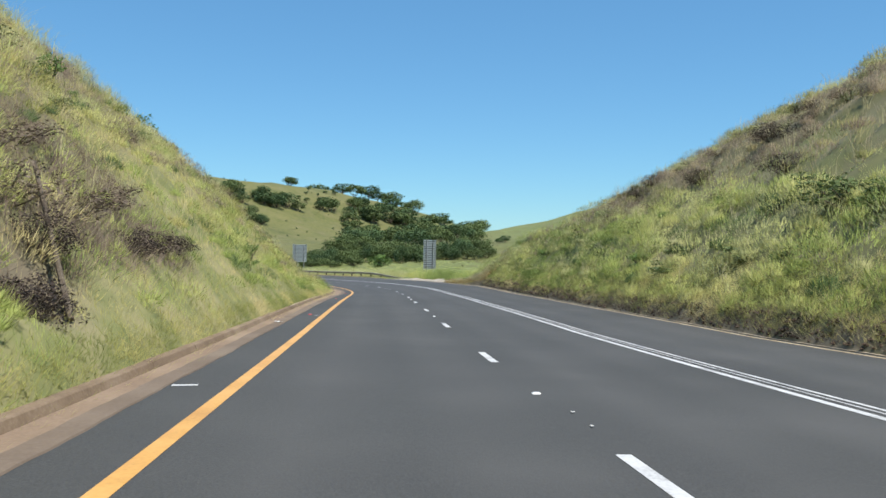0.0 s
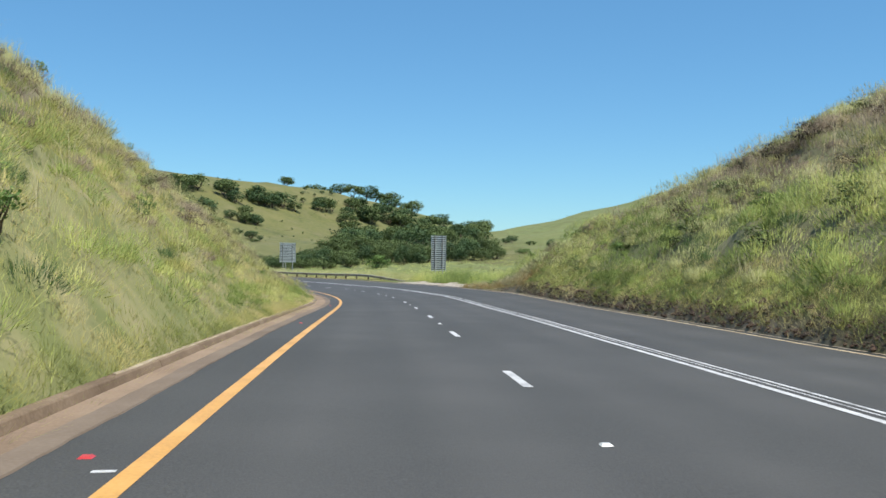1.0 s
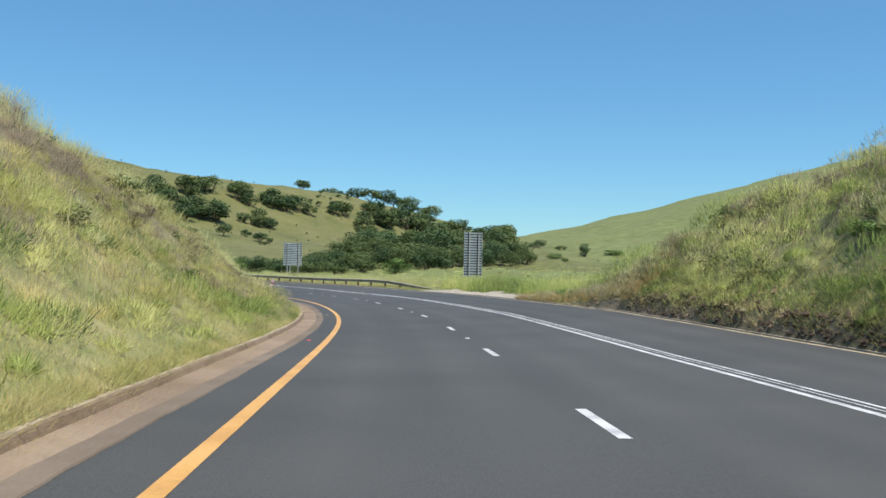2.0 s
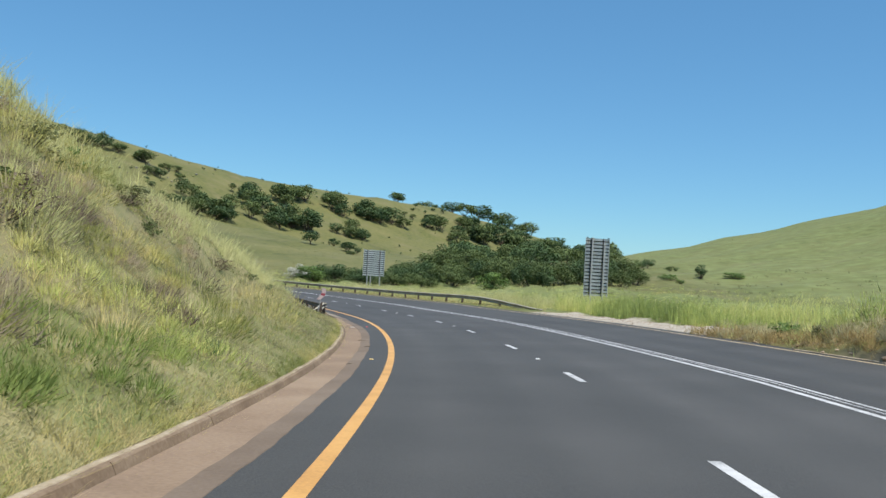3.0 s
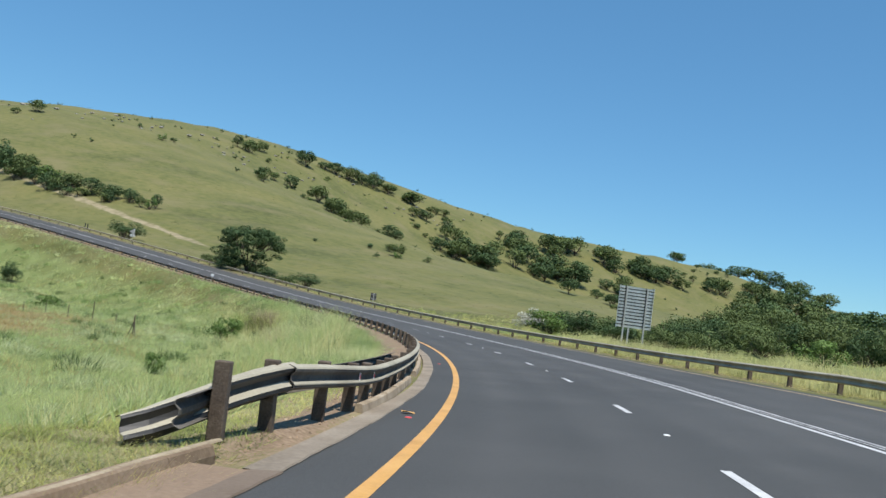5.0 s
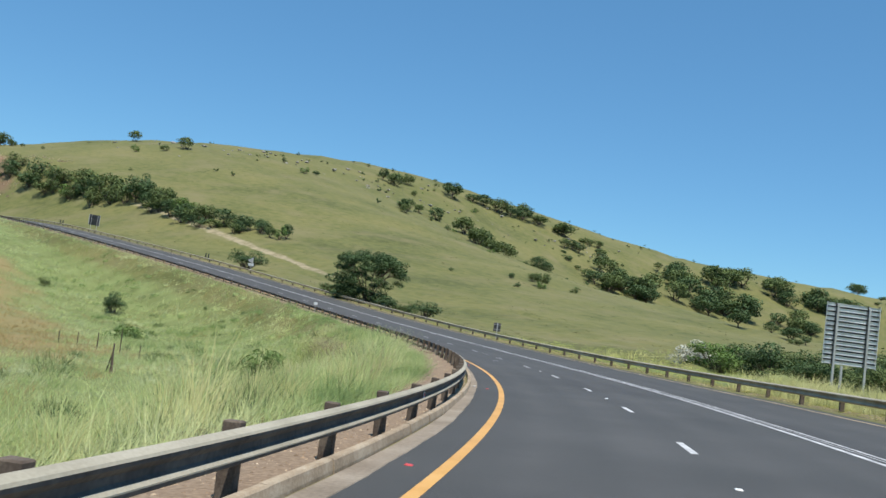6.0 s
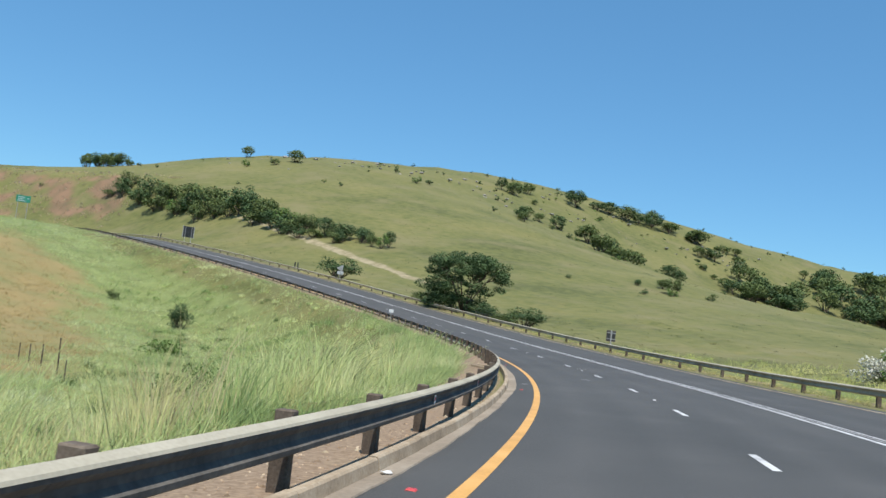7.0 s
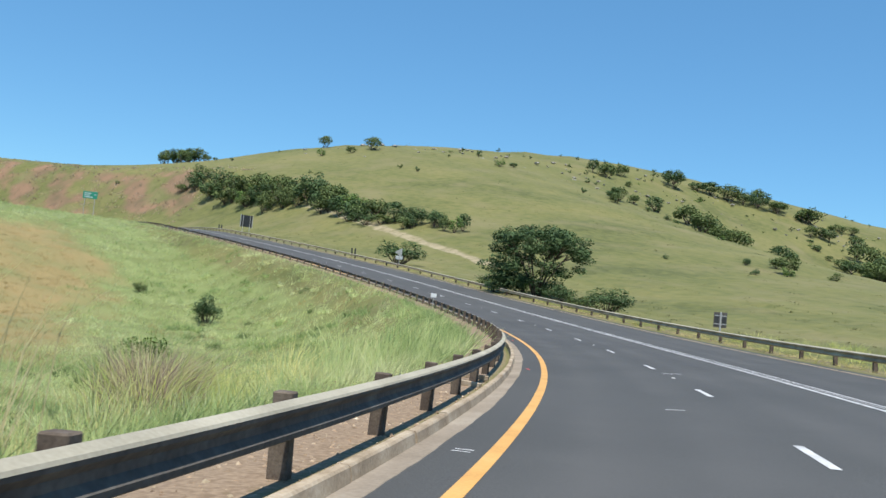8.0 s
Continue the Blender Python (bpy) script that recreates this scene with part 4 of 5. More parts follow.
def make_tree(name, label, seed, leaf_mat, leaves, leaf, stems=1, low=0.35, nclump=18, category="tree", flat=0.7, corners=3, rounded=False):
    """A tree one metre high and one metre wide, to be scaled: trunk with limbs, and a crown of leaf clumps."""
    r = random.Random(seed)
    thing = tagged(new(name, None), label, category)
    bm = bmesh.new()
    clumps = []
    for k in range(stems):
        a = 6.283 * k / stems + r.uniform(-0.4, 0.4)
        base = Vector((0.02 * math.cos(a), 0.02 * math.sin(a), -0.04)) if stems > 1 else Vector((0, 0, -0.04))
        fork = Vector((0.10 * math.cos(a) * (stems > 1) + r.uniform(-0.03, 0.03), 0.10 * math.sin(a) * (stems > 1) + r.uniform(-0.03, 0.03), low * r.uniform(0.75, 1.0)))
        tube(bm, base, fork, 0.032, 0.022, 7)
        for j in range(max(3, 7 // stems)):
            b = 6.283 * j / max(3, 7 // stems) + r.uniform(-0.5, 0.5) + a
            reach = r.uniform(0.22, 0.40)
            elbow = fork + Vector((reach * 0.5 * math.cos(b), reach * 0.5 * math.sin(b), r.uniform(0.10, 0.2) * (1 - low) * 1.6))
            tip = fork + Vector((reach * math.cos(b), reach * math.sin(b), r.uniform(0.3, 0.75) * (1 - low)))
            tube(bm, fork, elbow, 0.018, 0.011, 5)
            tube(bm, elbow, tip, 0.011, 0.004, 5)
            clumps.append((tip.x, tip.y, min(tip.z, 0.85), r.uniform(0.10, 0.17)))
    for j in range(nclump if rounded else 0):
        b, e = r.uniform(0, 6.283), math.asin(r.uniform(-0.75, 1.0))
        q = r.uniform(0.24, 0.36)
        clumps.append((1.08 * q * math.cos(b) * math.cos(e), 1.08 * q * math.sin(b) * math.cos(e), 0.56 + 0.85 * q * math.sin(e), r.uniform(0.10, 0.18)))
    for j in range(0 if rounded else nclump):
        b, q = r.uniform(0, 6.283), math.sqrt(r.random()) * 0.42
        top = low + (1 - low) * (1 - (q / 0.5) ** 2 * 0.75)
        top *= r.uniform(0.78, 0.92) if j % 3 else r.uniform(0.3, 0.7)
        clumps.append((q * math.cos(b), q * math.sin(b), max(low * 0.9 + 0.08, top - 0.02), r.uniform(0.10, 0.18)))
    part("trunk", bm, BARK, thing)
    link("crown", leaf_cloud(seed, clumps, leaves, leaf, flat, corners), leaf_mat, thing)
    return thing


def make_bush(name, label, seed, leaf_mat, leaves, leaf, nclump=14, category="bush", corners=3):
    r = random.Random(seed)
    thing = tagged(new(name, None), label, category)
    bm = bmesh.new()
    clumps = []
    for j in range(nclump):
        b, q = r.uniform(0, 6.283), math.sqrt(r.random()) * 0.40
        z = r.uniform(0.2, 0.82) * (1 - (q / 0.55) ** 2 * 0.6)
        clumps.append((q * math.cos(b), q * math.sin(b), z, r.uniform(0.12, 0.2)))
        tube(bm, (0.1 * math.cos(b) * q, 0.1 * math.sin(b) * q, -0.05), (q * math.cos(b), q * math.sin(b), z), 0.014, 0.004, 4)
    tagged(part("stem", bm, BARK, thing), kind="stuff")
    link("crown", leaf_cloud(seed, clumps, leaves, leaf, 0.9, corners), leaf_mat, thing)
    return thing


TREES = [make_tree("tree", "dark green rounded tree on the grassy hillside", 11 + i, m, 1150, 0.039, 1 + i % 2, 0.10 + 0.05 * (i % 3), 30, flat=0.9, rounded=True) for i, m in enumerate((LEAF, LEAF_OLIVE, LEAF, LEAF_OLIVE))]
BUSHES = [make_bush("bush", "dense green bush standing in the pasture", 31 + i, m, 900, 0.037) for i, m in enumerate((LEAF, LEAF_OLIVE, LEAF_FRESH))]
WOOD_TREES = [make_tree("tree", "dense dark green tree in the roadside wood", 141 + i, m, 3000, 0.024, 2, 0.08, 40, flat=0.95, rounded=True) for i, m in enumerate((LEAF_OLIVE, LEAF, LEAF_OLIVE))]
used = set()


def plant(kinds, x, y, h, w, seed, sink=0.0):
    r = random.Random(seed)
    proto = kinds[r.randrange(len(kinds))]
    if proto in TREES:
        sink = 0.07 * h
    if proto in WOOD_TREES:
        sink = 0.2 * h
    m = pose(x, y, land(x, y) - sink, 0, 0, r.uniform(0, 360))
    if proto.name not in used:
        used.add(proto.name)
        proto.matrix_basis = m @ Matrix.Diagonal((w, w, h, 1))
        return proto
    px, py, pz = proto.scale
    return copy_thing(proto, m @ Matrix.Diagonal((w / px, w / py, h / pz, 1)))


# each row: x, y, height, spread
RIDGE = [(-341, 427, 6.0, 7.6), (-307, 398, 4.0, 4.2), (-299, 417, 6.0, 8.4), (-300, 407, 3.1, 4.9), (-271, 448, 2.7, 3.2), (-250, 437, 3.8, 4.3), (-250, 445, 2.2, 3.9), (-263, 547, 4.3, 4.3), (-366, 389, 2.0, 2.5), (-343, 382, 1.9, 1.9)]
UPPER = [(-273, 542, 9.5, 11), (-276, 560, 8, 9), (-259, 581, 10, 13), (-254, 610, 8, 13), (-244, 611, 9, 15), (-235, 625, 10.4, 14), (-229, 634, 7, 12.3), (-215, 641, 9.5, 17), (-228, 512, 7, 9), (-218, 470, 6, 8), (-214, 462, 5, 6), (-209, 506, 9, 12), (-196, 500, 9, 13), (-178, 480, 7, 10), (-164, 434, 7.6, 10), (-170, 470, 8, 12), (-101, 350, 4.5, 5.8), (-110, 351, 1.7, 1.9), (-172, 512, 8, 11)]
SLOPE = [(-168, 573, 8, 13), (-160, 591, 13, 18), (-151, 599, 12, 17), (-171, 599, 12, 15), (-157, 680, 13, 17), (-142, 654, 13, 19), (-129, 655, 15, 22), (-112, 657, 17, 24), (-140, 713, 15, 21), (-132, 746, 14, 22), (-112, 761, 15, 22), (-89, 694, 10, 14), (-92, 781, 15, 22), (-71, 795, 15, 23), (-39, 829, 15, 21), (-60, 884, 4, 5), (-37, 929, 5, 7), (-197, 622, 6.5, 10), (-193, 597, 4.4, 6)]
SLOPE_EAST = [(-159, 673, 7.5, 11), (-148, 677, 11, 15), (-142, 629, 13, 17), (-125, 634, 13, 17), (-116, 779, 12, 17), (-90, 708, 11, 15), (-79, 777, 13, 21), (-81, 697, 8, 13), (-41, 853, 9.5, 18), (-19, 813, 11, 19), (-58, 835, 5, 7), (-13, 900, 13, 24), (-159, 572, 12, 16), (-150, 594, 14, 19), (-207, 658, 6, 11), (-192, 645, 4.4, 7)]
SADDLE = [(-2, 856, 20, 28), (18, 884, 21, 29), (33, 895, 21, 29), (50, 853, 19, 28), (70, 865, 17, 24), (41, 432, 8, 11), (52, 350, 3.4, 5.1), (39, 363, 7, 9), (-54, 360, 5, 7), (-42, 358, 3, 4.2)]
WOOD = [(-9, 238, 5.6, 7.0), (-14, 240, 5.0, 6.5), (-4, 226, 5.4, 6.8), (1, 245, 6.4, 7.8), (6, 245, 7.2, 8.3), (11, 239, 7.0, 8.0), (17, 253, 7.0, 8), (22, 256, 7.2, 9), (27, 263, 7, 8.4), (34, 273, 7.3, 8), (-22, 222, 3.8, 5.8), (-27, 226, 3.6, 5.2), (-19, 215, 3.4, 5.4), (-12, 225, 4.2, 5.6), (-9, 232, 5.4, 6.5), (-6, 285, 9, 11), (-1, 276, 9, 10), (-14, 221, 3.2, 4.2), (8, 268, 8, 10)]
FAR_WOOD = [(-60, 1005, 14, 24), (-32, 1018, 16, 28), (-4, 1020, 18, 30), (22, 1012, 17, 28), (46, 1006, 17, 28), (72, 996, 15, 26), (96, 988, 13, 24), (-85, 960, 12, 20), (60, 940, 15, 26), (20, 950, 15, 26)]
BAND = [(-322, 354, 6.3, 9), (-305, 353, 8.1, 12), (-288, 349, 8.8, 12), (-269, 345, 9.1, 12), (-251, 340, 9.3, 11), (-235, 337, 9, 11), (-219, 333, 7.9, 10), (-205, 329, 6.5, 9), (-195, 327, 5.8, 8), (-187, 326, 5.2, 7.5), (-400, 386, 7, 8), (-394, 388, 7.6, 9), (-388, 389, 7.6, 9), (-381, 390, 6.6, 8), (-374, 389, 4, 5), (-179, 325, 4.8, 7), (-173, 325, 4.4, 6), (-164, 325, 4.7, 4)]
n = 0
for rows, mates, far, kinds in ((RIDGE, 0, 0, TREES + BUSHES), (UPPER, 1, 7, TREES), (SLOPE, 2, 11, TREES), (SLOPE_EAST, 1, 11, TREES), (SADDLE, 2, 14, TREES), (FAR_WOOD, 1, 14, TREES), (WOOD, 2, 4.5, WOOD_TREES), (BAND, 2, 5.5, TREES + BUSHES)):
    for x, y, h, w in rows:
        n += 1
        plant(kinds, x, y, h, w, n)
        for k in range(mates):
            q = random.Random(1000 * n + k)
            plant(kinds, x + q.uniform(-far, far), y + q.uniform(-far, far), h * q.uniform(0.6, 0.95), w * q.uniform(0.6, 0.95), 7 * n + k)

# thicket between the trees of the band
q = random.Random(23)
for i in range(26):
    x, y, h, w = q.choice(BAND[:13])
    if x > -330:
        plant(TREES + BUSHES, x + q.uniform(-7, 7), y + q.uniform(-4, 4), h * q.uniform(0.5, 0.85), w * q.uniform(0.6, 0.9), 6200 + i, 0.3)

# low bushes between the hillside trees
q = random.Random(19)
for i in range(90):
    x, y, h, w = q.choice(UPPER + SLOPE)
    size = q.uniform(1.2, 2.9)
    plant(BUSHES, x + q.uniform(-17, 17), y + q.uniform(-17, 17), size, size * q.uniform(1.0, 1.7), 6000 + i, 0.1 * size)

# the wood in the saddle between the hills
q = random.Random(77)
for i in range(85):
    y = 285 + 620 * q.random() ** 0.9
    x = (y - 75) * math.tan(radians(q.uniform(-1.8, 8.2)))
    h = q.uniform(7.0, 11.5) * (0.75 + 0.5 * (y - 285) / 620)
    plant(TREES, x, y, h, h * q.uniform(1.1, 1.6), 4000 + i)

# the spreading tree beside the road, and the bushes along the far rail
def spreading_tree():
    """A broad thorn tree: stems fanning from the ground, foliage in flat layers at the top, low growth on one side."""
    r = random.Random(71)
    thing = tagged(new("acacia_tree", None), "large spreading many-stemmed tree behind the guardrail", "tree")
    clumps = []
    for k in range(9):
        a = 6.283 * k / 9 + r.uniform(-0.25, 0.25)
        reach = r.uniform(0.26, 0.42)
        bm = bmesh.new()
        pts = [Vector((0.015 * math.cos(a), 0.015 * math.sin(a), -0.03)), Vector((0.10 * math.cos(a), 0.10 * math.sin(a), 0.26)), Vector((0.6 * reach * math.cos(a), 0.6 * reach * math.sin(a), 0.50)), Vector((reach * math.cos(a), reach * math.sin(a), r.uniform(0.66, 0.78)))]
        for i, (r0, r1) in enumerate(((0.011, 0.008), (0.008, 0.005), (0.005, 0.002))):
            tube(bm, pts[i], pts[i + 1], r0, r1, 7)
        for j in range(4):
            b = a + r.uniform(-0.9, 0.9)
            tip = pts[2] + Vector((0.2 * math.cos(b), 0.2 * math.sin(b), r.uniform(0.08, 0.32)))
            tube(bm, pts[2], tip, 0.006, 0.002, 5)
            clumps.append((tip.x, tip.y, min(tip.z, 0.88), r.uniform(0.06, 0.10)))
        part("stem", bm, BARK, thing)
        for j in range(5):
            b, q = a + r.uniform(-0.5, 0.5), reach * r.uniform(0.5, 1.15)
            clumps.append((q * math.cos(b), q * math.sin(b), 0.92 - 0.9 * q * q - r.uniform(0, 0.12), r.uniform(0.06, 0.11)))
    for j in range(120):
        b, q = r.uniform(0, 6.283), 0.47 * math.sqrt(r.random())
        crown_top = 0.86 + 0.09 * math.sin(3 * b + 0.7) + 0.05 * math.sin(7 * b)
        if math.sin(5 * b + 9 * q) > -0.75:
            clumps.append((q * math.cos(b), q * math.sin(b), r.uniform(0.30 + 0.1 * q, crown_top - 0.8 * q * q), r.uniform(0.045, 0.085)))
    for j in range(26):
        b, q = r.uniform(0, 6.283), 0.30 * math.sqrt(r.random())
        clumps.append((q * math.cos(b) - 0.05, q * math.sin(b), r.uniform(0.04, 0.30), r.uniform(0.06, 0.10)))
    for j in range(16):
        clumps.append((-0.33 + r.uniform(-0.14, 0.16), r.uniform(-0.15, 0.15), r.uniform(0.08, 0.42), r.uniform(0.07, 0.12)))
    link("crown", leaf_cloud(71, clumps, 26000, 0.012, 0.7, 4), LEAF, thing)
    return thing


lone = spreading_tree()
lone.matrix_basis = pose(-95, 263, land(-95, 263) - 0.2, 0, 0, 42) @ Matrix.Diagonal((12.8, 12.8, 9.2, 1))
shrubs = [make_bush("roadside_bush", "leafy green bush growing behind the guardrail", 81 + i, m, 2700, 0.024, 20, corners=4) for i, m in enumerate((LEAF_FRESH, LEAF, LEAF_OLIVE))]
for i, (x, y, h, w) in enumerate([(-75, 248, 2.8, 5.0), (-107, 270, 3.2, 6), (-81, 253, 2.6, 4.2), (-101, 268, 2.6, 4.5), (-88, 258, 2.4, 4.0), (-27, 219, 3.3, 5.8), (-22, 216, 3.8, 5.6), (-18, 212, 3.6, 4.6), (-13, 217, 3.8, 5), (-8, 215, 3.4, 5), (-3, 216, 4.0, 5.5), (3, 220, 4.4, 6), (46, 288, 2, 5.3), (65, 300, 2, 6.3), (57, 302, 4.3, 3.4), (47, 279, 1.3, 2.5), (-145.4, 239.1, 1.8, 2.2)]):
    plant(shrubs, x, y, h, w, 500 + i, 0.1)
for kind, x, y, h, w in ((shrubs[1], -138.2, 281.2, 4.7, 8.5), (shrubs[1], -126.3, 238.0, 4.5, 4.0), (shrubs[0], -93.9, 211.6, 4.2, 5.4)):
    plant([kind], x, y, h, w, int(h * 10), 0.1 if y > 220 else 1.8)
for i, (s, u, h, w) in enumerate(((160.8, -10.5, 1.5, 1.1), (153.2, -12.8, 1.4, 1.1), (188.0, -12.0, 2.5, 3.0))):
    x, y = plan(s, u)
    plant(shrubs[:1], float(x), float(y), h, w, 560 + i, 0.2)
flower = make_bush("flowering_bush", "bush covered with pale blossom behind the guardrail", 91, BLOSSOM, 2600, 0.02, 16, corners=4)
flower.matrix_basis = pose(-30.5, 226.0, land(-30.5, 226) - 0.1) @ Matrix.Diagonal((5.6, 5.6, 3.1, 1))

# low scrub over the hill and its rocky crest
tiny = [make_bush("shrub", "low dark shrub dotted over the hill pasture", 95 + i, m, 160, 0.09, 7, "shrub") for i, m in enumerate((LEAF, LEAF_OLIVE))]
for ob in tiny:
    tagged(ob, group="hill shrubs")
q = random.Random(8)
count = 0
while count < 150:
    t = q.random()
    x = -350 + 300 * t + q.gauss(0, 55)
    y = 430 + 370 * t + q.gauss(0, 60)
    if x > 60 or y < 300:
        continue
    size = q.uniform(0.8, 2.4)
    plant(tiny, x, y, size, size * q.uniform(1.0, 1.6), 900 + count)
    count += 1


def make_rock(seed):
    r = random.Random(seed)
    bm = bmesh.new()
    bmesh.ops.create_icosphere(bm, subdivisions=1, radius=0.5)
    for v in bm.verts:
        v.co *= r.uniform(0.7, 1.2)
        v.co.z *= 0.7
    return tagged(part("rock", bm, ROCK), "pale weathered rock lying on the hill crest", "rock", "hill rocks")


rocks = [make_rock(i) for i in range(3)]
for i in range(170):
    t = q.random()
    x, y = -335 + 120 * t + q.gauss(0, 12) + 30 * q.random(), 420 + 240 * t + q.gauss(0, 16)
    size = 0.5 + 2.0 * q.random() ** 2
    m = pose(x, y, land(x, y) + 0.1 * size, 0, 0, q.uniform(0, 360)) @ Matrix.Diagonal((size * 1.3, size, size * 0.8, 1))
    if i < 3:
        rocks[i].matrix_basis = m
    else:
        px, py, pz = rocks[i % 3].scale
        copy_thing(rocks[i % 3], m @ Matrix.Diagonal((1 / px, 1 / py, 1 / pz, 1)))

# dry scrub and leafy saplings on the cutting slopes
dry = [make_bush("dry_scrub", "dry brown twiggy scrub on the cutting slope", 41 + i, TWIG, 1150, 0.022, 22, "shrub") for i in range(2)]
green = [make_bush("leafy_shrub", "leafy green shrub on the cutting slope", 44 + i, m, 900, 0.036, 13, "shrub") for i, m in enumerate((LEAF_FRESH, LEAF_OLIVE))]
pale = [make_bush("pale_shrub", "soft grey-green shrub on the cutting slope", 47 + i, LEAF_PALE, 900, 0.036, 15, "shrub") for i in range(2)]
q = random.Random(21)


def on_slope(kinds, s, u, h, w, seed):
    x, y = plan(s, u)
    return plant(kinds, float(x), float(y), h, w, seed, 0.33 * h)


dark = [make_bush("dead_bush", "dead bush with painted shade in a washed-out hollow of the cutting", 52 + i, TWIG_SHADED, 3600, 0.017, 26, "shrub") for i in range(2)]
saplings = [make_tree("sapling", "thin leafy sapling on the cutting slope", 61 + i, LEAF_FRESH, 420, 0.036, 2, 0.35, 9, "sapling", flat=0.8, corners=4) for i in range(2)]
for i in range(70):
    s = q.uniform(2, 98)
    on_slope(dry if i % 3 else pale, s, -1.8 - q.uniform(0.3, 0.85) * float(crest(s)) - 0.6, q.uniform(0.4, 0.95), q.uniform(0.8, 2.0), 3000 + i)
for i in range(26):
    s = q.uniform(6, 104)
    on_slope(green, s, -1.8 - q.uniform(0.15, 0.95) * float(crest(s)), q.uniform(0.4, 0.95), q.uniform(0.5, 1.1), 3100 + i)
for i in range(46):
    s = q.uniform(8, 84)
    on_slope(dry, s, 12.5 + q.uniform(0.25, 0.68) * float(far_crest(s)), q.uniform(0.5, 1.0), q.uniform(1.2, 3.0), 3200 + i)
for i in range(34):
    s = q.uniform(6, 92)
    on_slope(pale, s, 12.5 + q.uniform(0.05, 0.8) * float(far_crest(s)), q.uniform(0.5, 1.1), q.uniform(1.0, 2.4), 3400 + i)
for i in range(34):
    on_slope(green, q.uniform(6, 94), 12.5 + q.uniform(0.9, 5.5), q.uniform(0.5, 1.15), q.uniform(1.0, 2.2), 3300 + i)
for i, (s, u, h, w) in enumerate(((21.0, 16.0, 1.2, 2.6), (23.2, 16.3, 1.5, 3.2), (25.8, 16.8, 1.3, 2.8), (27.0, 14.3, 0.9, 2.0), (33.0, 13.9, 0.95, 2.6), (45.5, 16.4, 1.2, 2.6), (49.0, 14.9, 1.1, 2.4), (58.0, 16.0, 1.2, 2.4))):
    on_slope(green[1:], s, u, h, w, 3700 + i)
for i, (s, u, h, w) in enumerate(((60.0, 20.3, 1.5, 2.8), (57.5, 20.6, 1.2, 2.4), (41.0, 21.4, 1.4, 2.6), (44.5, 19.2, 1.2, 2.4), (33.0, 18.6, 1.3, 2.8), (64.5, 17.6, 1.0, 2.6))):
    on_slope(dark, s, u, h, w, 3800 + i)
# dead growth round the hollow near the start
for i, (s, u, h, w) in enumerate(((6.9, -2.55, 1.0, 1.3), (7.9, -2.75, 1.1, 1.5), (8.9, -3.1, 0.9, 1.4), (13.4, -3.0, 0.8, 1.5), (15.4, -3.0, 0.7, 1.5), (17.4, -3.05, 0.55, 1.3))):
    on_slope(dark, s, u, h, w, 3850 + i)
for s, u, h, w in ((9.4, -3.7, 1.0, 1.9), (11.0, -3.5, 0.95, 2.0), (12.6, -3.7, 0.8, 1.9), (14.6, -3.9, 0.7, 1.8), (16.6, -4.2, 0.6, 1.7), (10.2, -4.4, 0.9, 1.9), (12.2, -4.6, 0.8, 1.9)):
    on_slope(dry, s, u, h, w, int(s * 10))
bm = bmesh.new()
x0, y0 = plan(9.9, -3.4)
x1, y1 = plan(7.9, -2.2)
tube(bm, (float(x0), float(y0), float(ground_z(9.9, -3.4)) + 0.75), (float(x1), float(y1), float(ground_z(7.9, -2.2)) + 0.05), 0.03, 0.045, 7)
tagged(part("dead_branch", bm, BARK), "bare dead branch leaning over the hollow", "branch")
for i, (s, u, h, w) in enumerate(((50.0, -11.6, 1.9, 1.4), (55.0, -11.3, 1.4, 1.1), (30.3, -2.95, 0.9, 0.9), (27.7, -2.65, 0.6, 0.6), (44.5, -4.6, 0.75, 0.4), (22.6, -7.5, 1.3, 1.0), (41.6, -4.0, 0.8, 0.6))):
    x, y = plan(s, u)
    plant(saplings, float(x), float(y), h, w, 3900 + i, 0.1)
x, y = plan(66.0, -10.8)
plant(green, float(x), float(y), 1.5, 1.5, 3950, 0.1)
x, y = plan(76.5, -7.9)
plant(green, float(x), float(y), 1.3, 2.0, 3951, 0.2)


